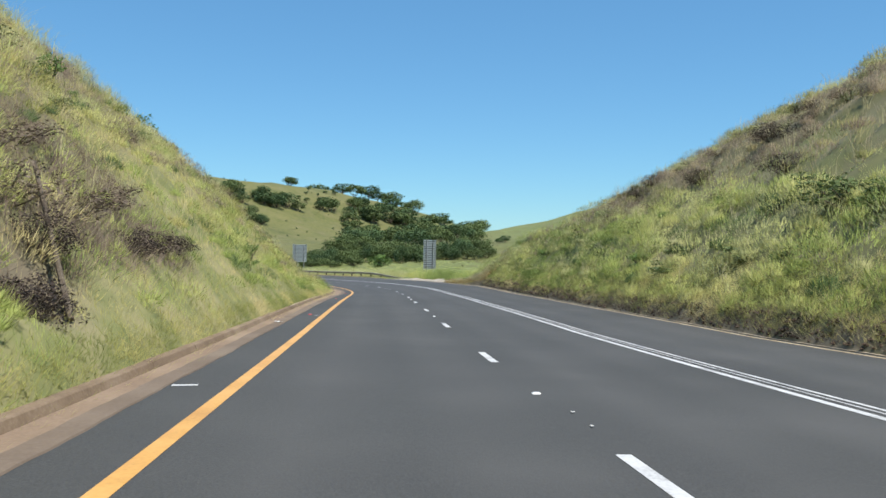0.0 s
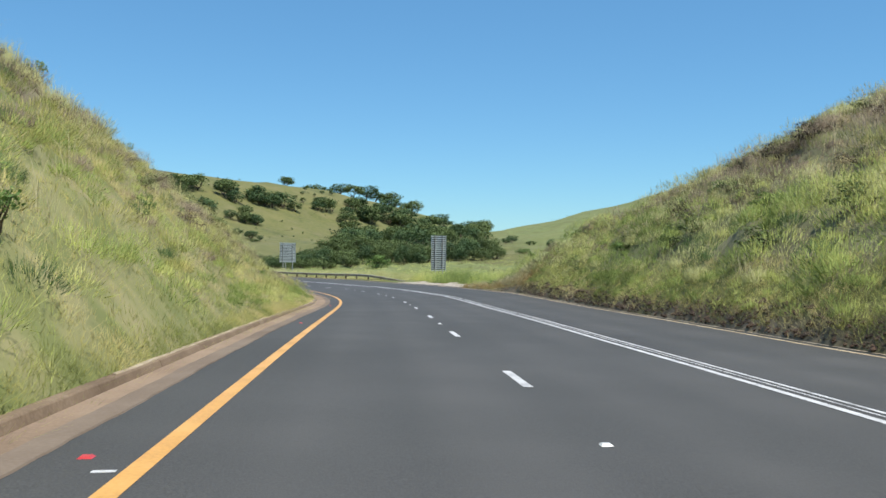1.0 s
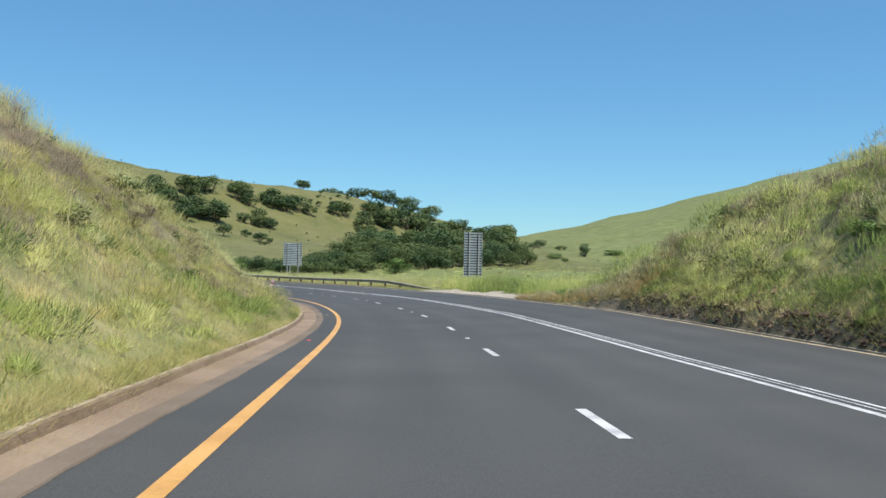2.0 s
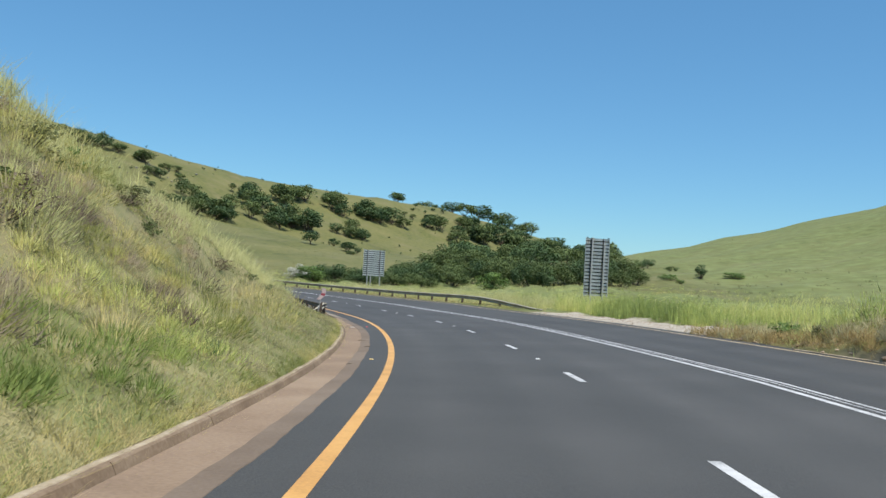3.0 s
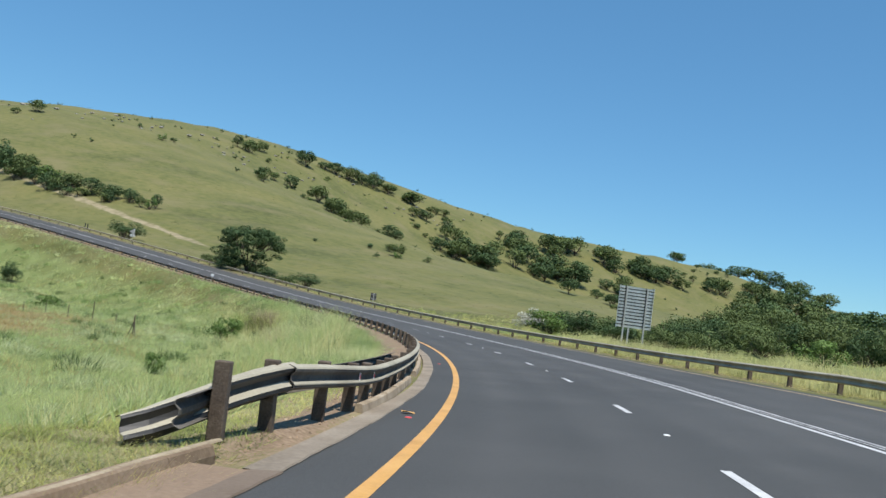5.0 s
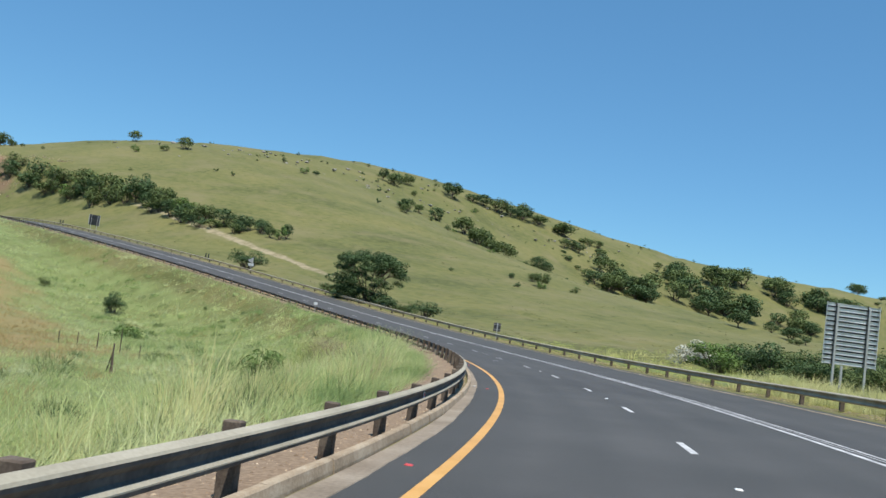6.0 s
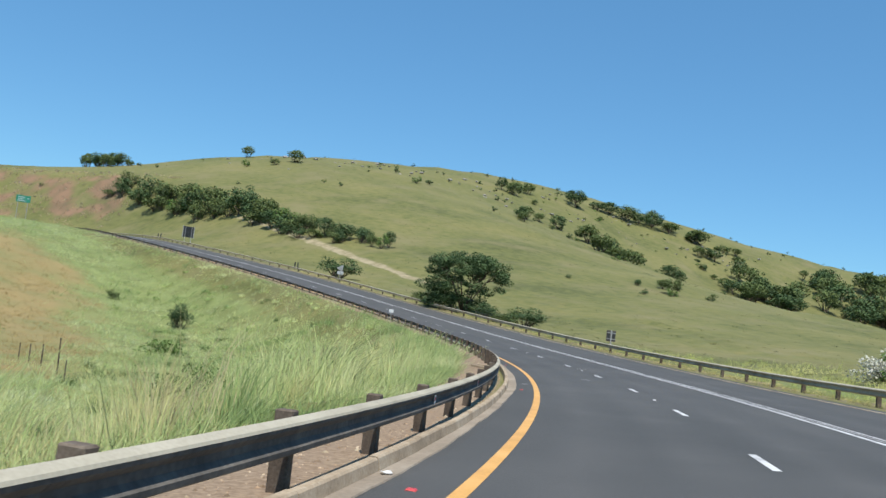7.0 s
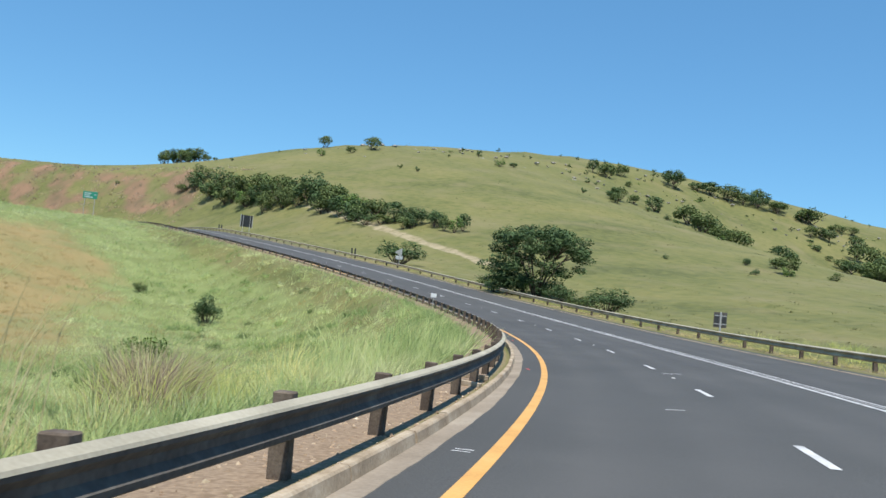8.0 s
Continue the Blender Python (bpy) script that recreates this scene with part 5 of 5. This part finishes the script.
# ---- grass ----
def grass(name, label, material, centres, per, h, spread, width, lean, seed, segments=2, head=0.0, wind=0.08):
    """Grass in tussocks: blades that fan out from the centres (s, u, size), joined into one mesh. head: share of the blade that ends in a seed head."""
    r = np.random.RandomState(seed)
    cs, cu, size = centres
    k = len(cs) * per
    a = r.uniform(0, 6.283, k)
    rad = np.abs(r.normal(0, spread, k)) * np.repeat(size, per)
    s, u = np.repeat(cs, per) + rad * np.sin(a), np.repeat(cu, per) + rad * np.cos(a)
    s0, u0 = s, u
    hh = h * np.repeat(size, per) * r.uniform(0.55, 1.15, k)
    x, y = plan(s0, u0)
    p = np.stack([x, y, ground_z(s0, u0) - 0.02], 1)
    th = heading(s0)
    o = np.stack([np.cos(a) * np.cos(th) - np.sin(a) * np.sin(th), np.cos(a) * np.sin(th) + np.sin(a) * np.cos(th), 0 * a], 1)
    o = o + 0.5 * r.normal(size=(k, 3)) * np.array([1, 1, 0]) + np.array([1.0, 0.6, 0]) * wind
    out = o * (hh * lean * r.uniform(0.3, 1.1, k))[:, None]
    b = r.uniform(0, 6.283, k)
    side = np.stack([np.cos(b), np.sin(b), 0 * b], 1) * (width * r.uniform(0.6, 1.3, k))[:, None]
    up = np.zeros((k, 3))
    up[:, 2] = hh
    tip = p + up * 0.95 + out
    open_side = np.stack([0.6 * np.sin(th) - 0.5 * np.sign(u0 - 5) * np.cos(th), -0.6 * np.cos(th) - 0.5 * np.sign(u0 - 5) * np.sin(th), 0 * th + 0.6], 1)
    side[(np.cross(side, tip - p) * open_side).sum(1) < 0] *= -1  # blades turn their upper side to the open
    if segments == 1:
        v, n = np.stack([p - side, p + side, tip], 1), 3
        f = np.arange(k * 3).reshape(-1, 3)
    else:
        mid = p + 0.62 * up + 0.34 * out
        grow = 1.0 + head
        v, n = np.stack([p - side, p + side, mid - 0.8 * grow * side, mid + 0.8 * grow * side, tip], 1), 5
        i = (np.arange(k) * 5)[:, None]
        f = np.concatenate([i + [0, 1, 3], i + [0, 3, 2], i + [2, 3, 4]], 0)
    me = mesh_np(name, v, f)
    nor = np.array([0, 0, 1.0]) + 0.5 * o + 0.25 * r.normal(size=(k, 3))
    nor = np.repeat(nor / np.linalg.norm(nor, axis=1)[:, None], n, axis=0)
    me.polygons.foreach_set("use_smooth", [True] * len(f))
    me.normals_split_custom_set_from_vertices(nor.tolist())
    return tagged(link(name, me, material), label, "grass", kind="stuff")


def spots(count, s0, s1, u0, u1, seed, bias=1.0, patch=None, dry=None):
    """Tussock centres with sizes; bias above 1 draws them towards u0; patch = (size, seed, low, high) keeps them to patches."""
    r = np.random.RandomState(seed)
    s, u = r.uniform(s0, s1, count), u0 + (u1 - u0) * r.rand(count) ** bias
    size = 0.55 + 0.9 * r.rand(count) ** 1.5
    if patch:
        w = waves(*plan(s, u), patch[0], patch[1])
        keep = (w > patch[2]) & (w < patch[3])
        s, u, size = s[keep], u[keep], size[keep]
    if dry is not None:
        keep = (dryness(s, u) > r.rand(len(s))) == dry
        s, u, size = s[keep], u[keep], size[keep]
    return s, u, size


def up_bank(count, s0, s1, lo, hi, seed, patch=None):
    """Centres on the left cutting between shares lo and hi of the way to its edge."""
    s, q, size = spots(count, s0, s1, lo, hi, seed)
    u = -1.8 - q * crest(s)
    if patch:
        w = waves(*plan(s, u), patch[0], patch[1])
        keep = (w > patch[2]) & (w < patch[3])
        s, u, size = s[keep], u[keep], size[keep]
    return s, u, size


def far_bank(count, s0, s1, lo, hi, seed):
    """Centres on the right cutting between shares lo and hi of the way to its edge."""
    s, q, size = spots(count, s0, s1, lo, hi, seed)
    return s, 12.5 + q * far_crest(s), size


def hummocks(name, label, material, centres, per, radius, blade, width, seed, tall=0.75):
    """Soft mounds of growth: short blades that bristle from low domes, joined into one mesh."""
    r = np.random.RandomState(seed)
    cs, cu, size = centres
    x, y = plan(cs, cu)
    k = len(cs) * per
    d = r.normal(size=(k, 3))
    d[:, 2] = np.abs(d[:, 2])
    d /= np.linalg.norm(d, axis=1)[:, None]
    rad = radius * np.repeat(size, per) * r.uniform(0.75, 1.05, k)
    base = np.repeat(np.stack([x, y, ground_z(cs, cu) - 0.12 * radius * size], 1), per, axis=0)
    p = base + d * rad[:, None] * np.array([1, 1, tall])
    grow = d + np.array([0.1, 0, 0.75]) + 0.35 * r.normal(size=(k, 3))
    tip = p + grow * (blade * r.uniform(0.5, 1.2, k))[:, None]
    b = np.cross(grow, r.normal(size=(k, 3)))
    b /= np.linalg.norm(b, axis=1)[:, None]
    b *= (width * r.uniform(0.6, 1.4, k))[:, None]
    b[(np.cross(b, tip - p) * (d + np.array([0, 0, 0.3]))).sum(1) < 0] *= -1
    me = mesh_np(name, np.stack([p - b, p + b, tip], 1), np.arange(3 * k).reshape(-1, 3))
    nor = d + np.array([0, 0, 0.5]) + 0.25 * r.normal(size=(k, 3))
    nor = np.repeat(nor / np.linalg.norm(nor, axis=1)[:, None], 3, axis=0)
    me.polygons.foreach_set("use_smooth", [True] * k)
    me.normals_split_custom_set_from_vertices(nor.tolist())
    return tagged(link(name, me, material), label, "grass", kind="stuff")


# soft mounds on both cuttings
def clumps(centres, power=1.6):
    """The same centres with a wider spread of sizes."""
    s, u, size = centres
    return s, u, size ** power


hummocks("grass_mound", "fluffy yellow-green grass mounds on the cutting", GRASS_BANK, clumps(up_bank(320, -2, 90, 0.10, 1.12, 50)), 370, 0.58, 0.12, 0.006, 50)
hummocks("grass_mound", "pale straw mounds on the upper cutting", GRASS_PALE, clumps(up_bank(150, -2, 88, 0.30, 1.15, 51)), 480, 0.52, 0.14, 0.0055, 51)
hummocks("grass_mound", "green leafy mounds low on the cutting", GRASS_LUSH, clumps(up_bank(380, -2, 78, 0.02, 0.42, 56)), 260, 0.40, 0.10, 0.006, 56)
hummocks("grass_mound", "deep green tufts low on the cutting", GRASS_DEEP, clumps(up_bank(60, -2, 80, 0.05, 0.7, 69)), 360, 0.34, 0.12, 0.0055, 69)
hummocks("scrub_mound", "brown dead mounds on the cutting", GRASS_BROWN, clumps(up_bank(330, -2, 90, 0.18, 0.95, 57, (5.5, 31, 0.0, 9))), 480, 0.55, 0.12, 0.0055, 57)
hummocks("grass_mound", "lush rounded mounds on the lower far cutting", GRASS_LUSH, clumps(spots(170, 4, 92, 13.2, 17.4, 52)), 500, 0.95, 0.15, 0.011, 52, 0.9)
hummocks("grass_mound", "pale green mounds on the lower far cutting", GRASS_PALE, clumps(spots(110, 4, 92, 13.2, 18.0, 53)), 420, 0.80, 0.15, 0.010, 53, 0.85)
hummocks("grass_mound", "deep green mounds on the lower far cutting", GRASS_DEEP, clumps(spots(30, 4, 92, 13.0, 17.0, 58)), 480, 0.60, 0.14, 0.010, 58, 0.9)
hummocks("scrub_mound", "grey-brown dead scrub on the upper far cutting", GRASS_BROWN, clumps(far_bank(225, 4, 79, 0.24, 0.72, 54)), 340, 0.85, 0.14, 0.011, 54, 0.7)
hummocks("grass_mound", "dull green mounds between the scrub", GRASS_MAT, clumps(far_bank(260, 4, 92, 0.22, 1.1, 55)), 300, 0.8, 0.15, 0.011, 55, 0.65)
hummocks("grass_mound", "bright grass along the edge of the far cutting", GRASS_PALE, clumps(far_bank(170, 4, 90, 0.74, 1.15, 72)), 250, 0.8, 0.2, 0.012, 72, 0.5)
hummocks("grass_mound", "wind-combed mint mounds on the fill slope", GRASS_SHEEN, clumps(spots(190, 124, 250, -5.5, -21, 59, 1.2, (9, 71, 0.0, 9), False)), 330, 0.8, 0.22, 0.007, 59, 0.55)

hummocks("dry_mound", "tan dry grass lumps at the end of the far cutting", GRASS_ORANGE, spots(240, 79, 99, 12.3, 16.0, 66, 1.3), 200, 0.42, 0.12, 0.006, 66)
hummocks("dry_mound", "heaped straw at the end of the far cutting", GRASS_SEED, clumps(spots(120, 80, 98, 12.4, 15.6, 76)), 380, 0.55, 0.12, 0.007, 76)
hummocks("grass_mound", "soft grass mounds in the open field", GRASS_LUSH, clumps(spots(150, 90, 150, 18, 42, 78, 1.2)), 300, 0.9, 0.25, 0.014, 78, 0.7)
hummocks("grass_mound", "mint tufts over the far fill slope", GRASS_MINT, clumps(spots(210, 205, 340, -4.5, -26, 79, 1.1, (12, 81, 0.0, 9), False)), 170, 1.1, 0.35, 0.02, 79, 0.5)
hummocks("grass_mound", "deep green tufts over the fill slope", GRASS_DEEP, clumps(spots(70, 150, 300, -6, -24, 82)), 170, 0.6, 0.3, 0.012, 82, 0.6)
hummocks("grass_mound", "ragged green lumps over the foot of the far cutting", GRASS_LUSH, spots(240, 6, 79, 12.4, 13.5, 67), 130, 0.36, 0.15, 0.008, 67)

# the left cutting: short verge, patches of dead and green growth, tall pale crest
grass("verge_grass", "dry-green grass on the roadside verge", GRASS_BANK, spots(6500, 1, 74, -1.62, -6.8, 1, 1.1), 11, 0.18, 0.11, 0.005, 0.9, 1, 1)
grass("verge_grass", "short matted grass on the widening verge", GRASS_MAT, spots(10500, 66, 121, -1.62, -7.5, 85, 1.1), 12, 0.08, 0.15, 0.009, 2.2, 85, 1)
grass("verge_grass", "single straw stems over the matted verge", GRASS_SEED, spots(1500, 72, 118, -1.8, -7.0, 87), 7, 0.24, 0.09, 0.004, 0.9, 87, 1)
grass("verge_grass", "coarse green tufts over the matted verge", GRASS_DEEP, spots(900, 72, 118, -1.8, -7.2, 88, 1.0, (3.2, 89, 0.0, 9)), 14, 0.13, 0.10, 0.006, 1.2, 88, 1)
grass("verge_grass", "straw-coloured dry grass in the verge", GRASS_SEED, spots(6000, 1, 119, -1.74, -6.4, 16, 1.0, (4, 12, -0.1, 9)), 8, 0.13, 0.10, 0.004, 1.1, 16, 1)
grass("verge_grass", "brown withered patches in the verge", GRASS_BROWN, spots(9000, 40, 119, -1.9, -7.2, 83, 1.0, (2.4, 84, -0.05, 9)), 9, 0.10, 0.13, 0.007, 1.9, 83, 1)
grass("verge_grass", "short green patches in the widening verge", GRASS_LUSH, spots(5000, 70, 121, -1.7, -7.5, 86, 1.0, (2.6, 61, 0.0, 9)), 10, 0.10, 0.12, 0.0055, 1.1, 86, 1)
grass("verge_grass", "green tufts in the roadside verge", GRASS_LUSH, spots(4200, 1, 74, -1.70, -6.8, 30, 1.0, (3, 61, -0.05, 9)), 10, 0.20, 0.11, 0.005, 0.9, 30, 1)
grass("bank_grass", "rough yellow-green grass on the cutting", GRASS_BANK, up_bank(3800, -2, 84, 0.22, 1.15, 2, (5.5, 31, -9, 0.05)), 11, 0.36, 0.14, 0.006, 0.8, 2)
grass("dead_grass", "dead brown grass and twigs on the middle of the cutting", GRASS_BROWN, up_bank(6500, -2, 84, 0.32, 0.85, 21, (5.5, 31, 0.05, 9)), 12, 0.32, 0.16, 0.006, 1.0, 21, 1)
grass("dead_grass", "dark dead growth in a hollow of the cutting", TWIG, spots(620, 5.5, 18, -2.6, -5.2, 38), 30, 0.40, 0.2, 0.005, 1.0, 38, 1)
grass("verge_grass", "short pale grass round the rail end", GRASS_LUSH, spots(2600, 112, 138, -2.0, -5.5, 39), 11, 0.13, 0.12, 0.005, 1.0, 39, 1)
grass("tall_grass", "tall pale seeding grass along the crest", GRASS_PALE, up_bank(2300, 0, 92, 0.78, 1.3, 3), 12, 0.85, 0.12, 0.005, 0.55, 3, 2, 0.5)
grass("tall_grass", "feathery pale grass on the low end of the crest", GRASS_PALE, up_bank(800, 92, 108, 0.80, 1.35, 90), 14, 0.66, 0.12, 0.005, 0.6, 90, 2, 0.5)
grass("tall_grass", "scattered tall grass stems on the cutting", GRASS_SEED, up_bank(700, 0, 92, 0.12, 0.95, 13), 8, 0.8, 0.07, 0.004, 0.45, 13, 2, 0.6)
grass("verge_grass", "grass fringe hanging over the kerb", GRASS_BANK, spots(3600, 48, 118, -1.55, -1.85, 60, 1.0, (3, 62, -0.6, 9)), 10, 0.17, 0.09, 0.0045, 1.3, 60, 1)
grass("verge_grass", "grass hanging over the narrow kerb", GRASS_BANK, spots(3600, -2, 62, -1.34, -1.8, 68), 11, 0.17, 0.09, 0.0045, 1.2, 68, 1)
# the right cutting
grass("bank_grass", "lush uneven grass on the far cutting", GRASS_LUSH, spots(3000, 4, 98, 12.4, 18.8, 4, 1.1), 12, 0.34, 0.16, 0.007, 0.9, 4, 1)
grass("bank_grass", "yellowish grass on the upper far cutting", GRASS_MAT, spots(1200, 4, 94, 17, 38, 5, 1.0, (8, 33, -9, 0.1)), 12, 0.5, 0.18, 0.010, 0.8, 5, 1)
grass("dead_grass", "dead brown scrub grass on the upper far cutting", GRASS_BROWN, far_bank(2600, 4, 82, 0.24, 0.75, 22), 12, 0.36, 0.2, 0.010, 1.0, 22, 1)
grass("tall_grass", "tall pale grass stems on the far cutting", GRASS_SEED, spots(700, 8, 96, 13.2, 34, 14), 8, 0.9, 0.09, 0.006, 0.5, 14, 2, 0.5)
grass("verge_grass", "ragged dry grass hanging over the foot of the far cutting", GRASS_BANK, spots(4700, 4, 80, 12.25, 14.2, 15, 1.5), 11, 0.26, 0.12, 0.007, 1.3, 15, 1)
grass("dead_grass", "dry straw hanging over the cut earth edge", GRASS_BROWN, spots(2600, 4, 82, 12.15, 12.7, 23), 9, 0.18, 0.14, 0.006, 1.5, 23, 1)
grass("dead_grass", "orange-brown dry grass at the end of the cutting", GRASS_ORANGE, spots(1700, 80, 98, 12.3, 17, 24), 10, 0.24, 0.16, 0.006, 1.3, 24, 1)
grass("tall_grass", "bright yellow-green grass along the far crest", GRASS_PALE, far_bank(3200, 4, 94, 0.7, 1.2, 27), 10, 0.5, 0.22, 0.012, 0.7, 27, 1)
grass("tall_grass", "pale grass on the low end of the far cutting", GRASS_PALE, spots(900, 60, 93, 17, 30, 61), 10, 0.5, 0.2, 0.010, 0.7, 61, 1)
# open ground past the cutting, outside of the bend
grass("field_grass", "lush long grass in the open field", GRASS_LUSH, spots(6500, 88, 240, 15.8, 110, 6, 1.4), 12, 0.6, 0.26, 0.014, 0.8, 6, 1)
grass("tall_grass", "tall pale grass behind the guardrail", GRASS_PALE, spots(1900, 132, 184, 14.4, 18.5, 7), 13, 0.95, 0.18, 0.009, 0.6, 7, 2, 0.4)
grass("tall_grass", "tall green grass standing behind the lay-by", GRASS_LUSH, spots(1100, 90, 128, 15.6, 21, 75, 1.2), 14, 1.25, 0.22, 0.009, 0.5, 75, 2, 0.2)
grass("tall_grass", "tall feathery grass at the edge of the lay-by", GRASS_PALE, spots(1500, 88, 122, 17.5, 40, 17), 13, 1.1, 0.18, 0.008, 0.6, 17, 2, 0.4)
grass("verge_grass", "dry thin grass under the far guardrail", GRASS_BANK, spots(4200, 127, 335, 12.75, 15.5, 8), 9, 0.19, 0.1, 0.008, 1.0, 8, 1)
# the fill slope on the inside of the bend
grass("slope_grass", "long soft green grass on the fill slope", GRASS_MINT, spots(12500, 121, 262, -3.0, -34, 9, 1.5, None, False), 12, 0.55, 0.2, 0.009, 0.9, 9, 1, wind=0.45)
grass("slope_grass", "long soft green grass on the far fill slope", GRASS_MINT, spots(6800, 205, 450, -2.5, -44, 10, 1.2, None, False), 9, 0.7, 0.35, 0.022, 0.9, 10, 1, wind=0.45)
grass("slope_grass", "silvery wind-bent grass on the fill slope", GRASS_SHEEN, spots(7500, 120, 430, -4.4, -38, 18, 1.2, (11, 41, 0.15, 9), False), 10, 0.75, 0.25, 0.011, 0.9, 18, 1, wind=0.45)
grass("dry_grass", "yellowed patches of grass on the fill slope", GRASS_ORANGE, spots(4200, 125, 300, -6, -26, 73, 1.0, (13, 77, 0.3, 9)), 9, 0.5, 0.25, 0.010, 0.9, 73, 1, wind=0.4)
grass("dry_grass", "orange-brown dry grass in the low field", GRASS_ORANGE, spots(7000, 165, 375, -17, -55, 44, 1.0, None, True), 10, 0.45, 0.3, 0.014, 0.9, 44, 1)
grass("reed_clump", "taller pale reed tufts behind the guardrail", GRASS_PALE, spots(240, 125, 240, -4.8, -12, 11), 40, 1.1, 0.2, 0.007, 0.6, 11, 2, 0.2)
grass("reed_clump", "tall pale green reeds behind the guardrail", GRASS_PALE, spots(80, 146, 186, -4.5, -9.0, 40), 60, 1.4, 0.26, 0.006, 0.6, 40, 2, 0.2)
grass("reed_clump", "straw-coloured reed stems behind the guardrail", GRASS_SEED, spots(55, 160, 186, -4.5, -9.0, 63), 40, 1.5, 0.22, 0.005, 0.5, 63, 2, 0.5)
grass("reed_clump", "tall blue-green reed clumps behind the guardrail", GRASS_MINT, spots(150, 144, 186, -4.3, -9.0, 45, 1.0, (7, 46, -0.2, 9)), 80, 1.5, 0.30, 0.008, 0.55, 45, 2, 0.1)
grass("reed_clump", "tall mint reeds crowded behind the guardrail", GRASS_MINT, spots(34, 173, 185, -5.0, -8.2, 94), 110, 1.75, 0.32, 0.008, 0.6, 94, 2, 0.1)
grass("reed_clump", "dark leafy reeds at the heart of the crowd", GRASS_DEEP, spots(12, 175, 183, -5.2, -7.4, 95), 150, 1.5, 0.34, 0.012, 0.7, 95, 2, 0.2)
grass("reed_clump", "blue-green reed clumps further along the guardrail", GRASS_MINT, spots(60, 200, 216, -4.3, -8.5, 92), 70, 1.4, 0.30, 0.008, 0.55, 92, 2, 0.1)
grass("reed_clump", "green and yellow reeds round the brown ones", GRASS_LUSH, spots(22, 198, 206, -7.5, -11, 74), 130, 1.7, 0.32, 0.007, 0.5, 74, 2, 0.2)
# dark tufts that put shaded gaps between the pale reeds
grass("reed_clump", "deep green tufts as painted shade among the pale reeds", GRASS_DEEP, spots(60, 140, 186, -4.4, -9.0, 65), 60, 0.9, 0.26, 0.008, 0.6, 65, 1)
REEDS = (np.array([195.4, 196.0, 196.6, 197.2, 198.6, 197.8]), np.array([-7.9, -8.2, -8.5, -8.9, -9.2, -8.6]), np.array([1.0, 1.1, 1.1, 1.15, 1.0, 1.1]))
grass("reed_clump", "dead brown reeds before the bush in the field", TWIG, REEDS, 190, 2.1, 0.30, 0.008, 0.5, 64, 2, 0.3)
grass("reed_clump", "bleached straw stems among the brown reeds", GRASS_SEED, REEDS, 130, 2.3, 0.34, 0.007, 0.6, 91, 2, 0.4)
grass("reed_clump", "green reed leaves among the brown reeds", GRASS_LUSH, REEDS, 220, 2.0, 0.42, 0.008, 0.7, 93, 2, 0.1)
# the hill pasture
grass("dead_grass", "brown scrub on the reddish cut slope", GRASS_BROWN, spots(1500, 500, 650, 18, 56, 37, 1.0, (14, 28, -9, 0.3)), 6, 0.8, 0.5, 0.12, 0.9, 37, 1)
grass("hill_tussock", "dark tussocks scattered over the hill", TUSSOCK, spots(9000, 215, 640, 18, 330, 25, 1.3, (30, 51, -0.3, 9)), 5, 0.22, 0.3, 0.07, 1.0, 25, 1)
grass("hill_tussock", "dark tussocks scattered over the green hill", TUSSOCK, spots(3500, 60, 215, 60, 420, 26, 1.2, (30, 52, -0.3, 9)), 5, 0.4, 0.3, 0.10, 0.9, 26, 1)
grass("pasture_grass", "short pasture grass on the lower hill", GRASS_PASTURE, spots(6500, 215, 470, 15, 130, 12, 1.3), 7, 0.13, 0.25, 0.02, 1.2, 12, 1)


# ---- rubble under the kerb-side rail ----
def rubble(name, label, count, s0, s1, u0, u1, lo, hi, material, seed):
    r = np.random.RandomState(seed)
    s, u = r.uniform(s0, s1, count), r.uniform(u0, u1, count)
    x, y = plan(s, u)
    p = np.stack([x, y, ground_z(s, u)], 1)
    size = lo + (hi - lo) * r.rand(count) ** 3
    d = np.array([(1, 0, 0), (0, 1, 0), (-1, 0, 0), (0, -1, 0), (0, 0, 0.7), (0, 0, -0.6)], float)
    v = p[:, None] + d[None] * size[:, None, None] * r.uniform(0.6, 1.3, (count, 6, 1))
    a = r.uniform(0, 6.283, count)
    rel = v - p[:, None]
    c, sn = np.cos(a)[:, None], np.sin(a)[:, None]
    v = np.stack([rel[..., 0] * c - rel[..., 1] * sn, rel[..., 0] * sn + rel[..., 1] * c, rel[..., 2]], -1) + p[:, None]
    tri = np.array([(0, 1, 4), (1, 2, 4), (2, 3, 4), (3, 0, 4), (1, 0, 5), (2, 1, 5), (3, 2, 5), (0, 3, 5)])
    f = (np.arange(count)[:, None, None] * 6 + tri[None]).reshape(-1, 3)
    tagged(link(name, mesh_np(name, v, f), material), label, "rubble", kind="stuff")


rubble("rubble", "brown stones and chips under the guardrail", 8500, 119, 198, -3.8, -1.15, 0.010, 0.04, RUBBLE, 1)
rubble("straw_litter", "pale straw and wood chips under the guardrail", 260, 150, 190, -3.6, -1.2, 0.015, 0.05, SAND, 6)
rubble("gravel", "pale gravel on the lay-by edge", 2600, 94, 126, 12.4, 16, 0.012, 0.05, RUBBLE, 2)
rubble("soil_clods", "dark earth clods along the foot of the far cutting", 3600, 4, 80, 12.05, 12.5, 0.02, 0.11, EARTH, 3)
rubble("earth_lumps", "dark lumps of earth along the cut foot of the bank", 380, 40, 80, 12.12, 12.7, 0.06, 0.2, EARTH, 4)
rubble("stone_lumps", "tan stones lying at the foot of the far bank", 260, 66, 96, 12.1, 13.2, 0.05, 0.18, RUBBLE, 5)
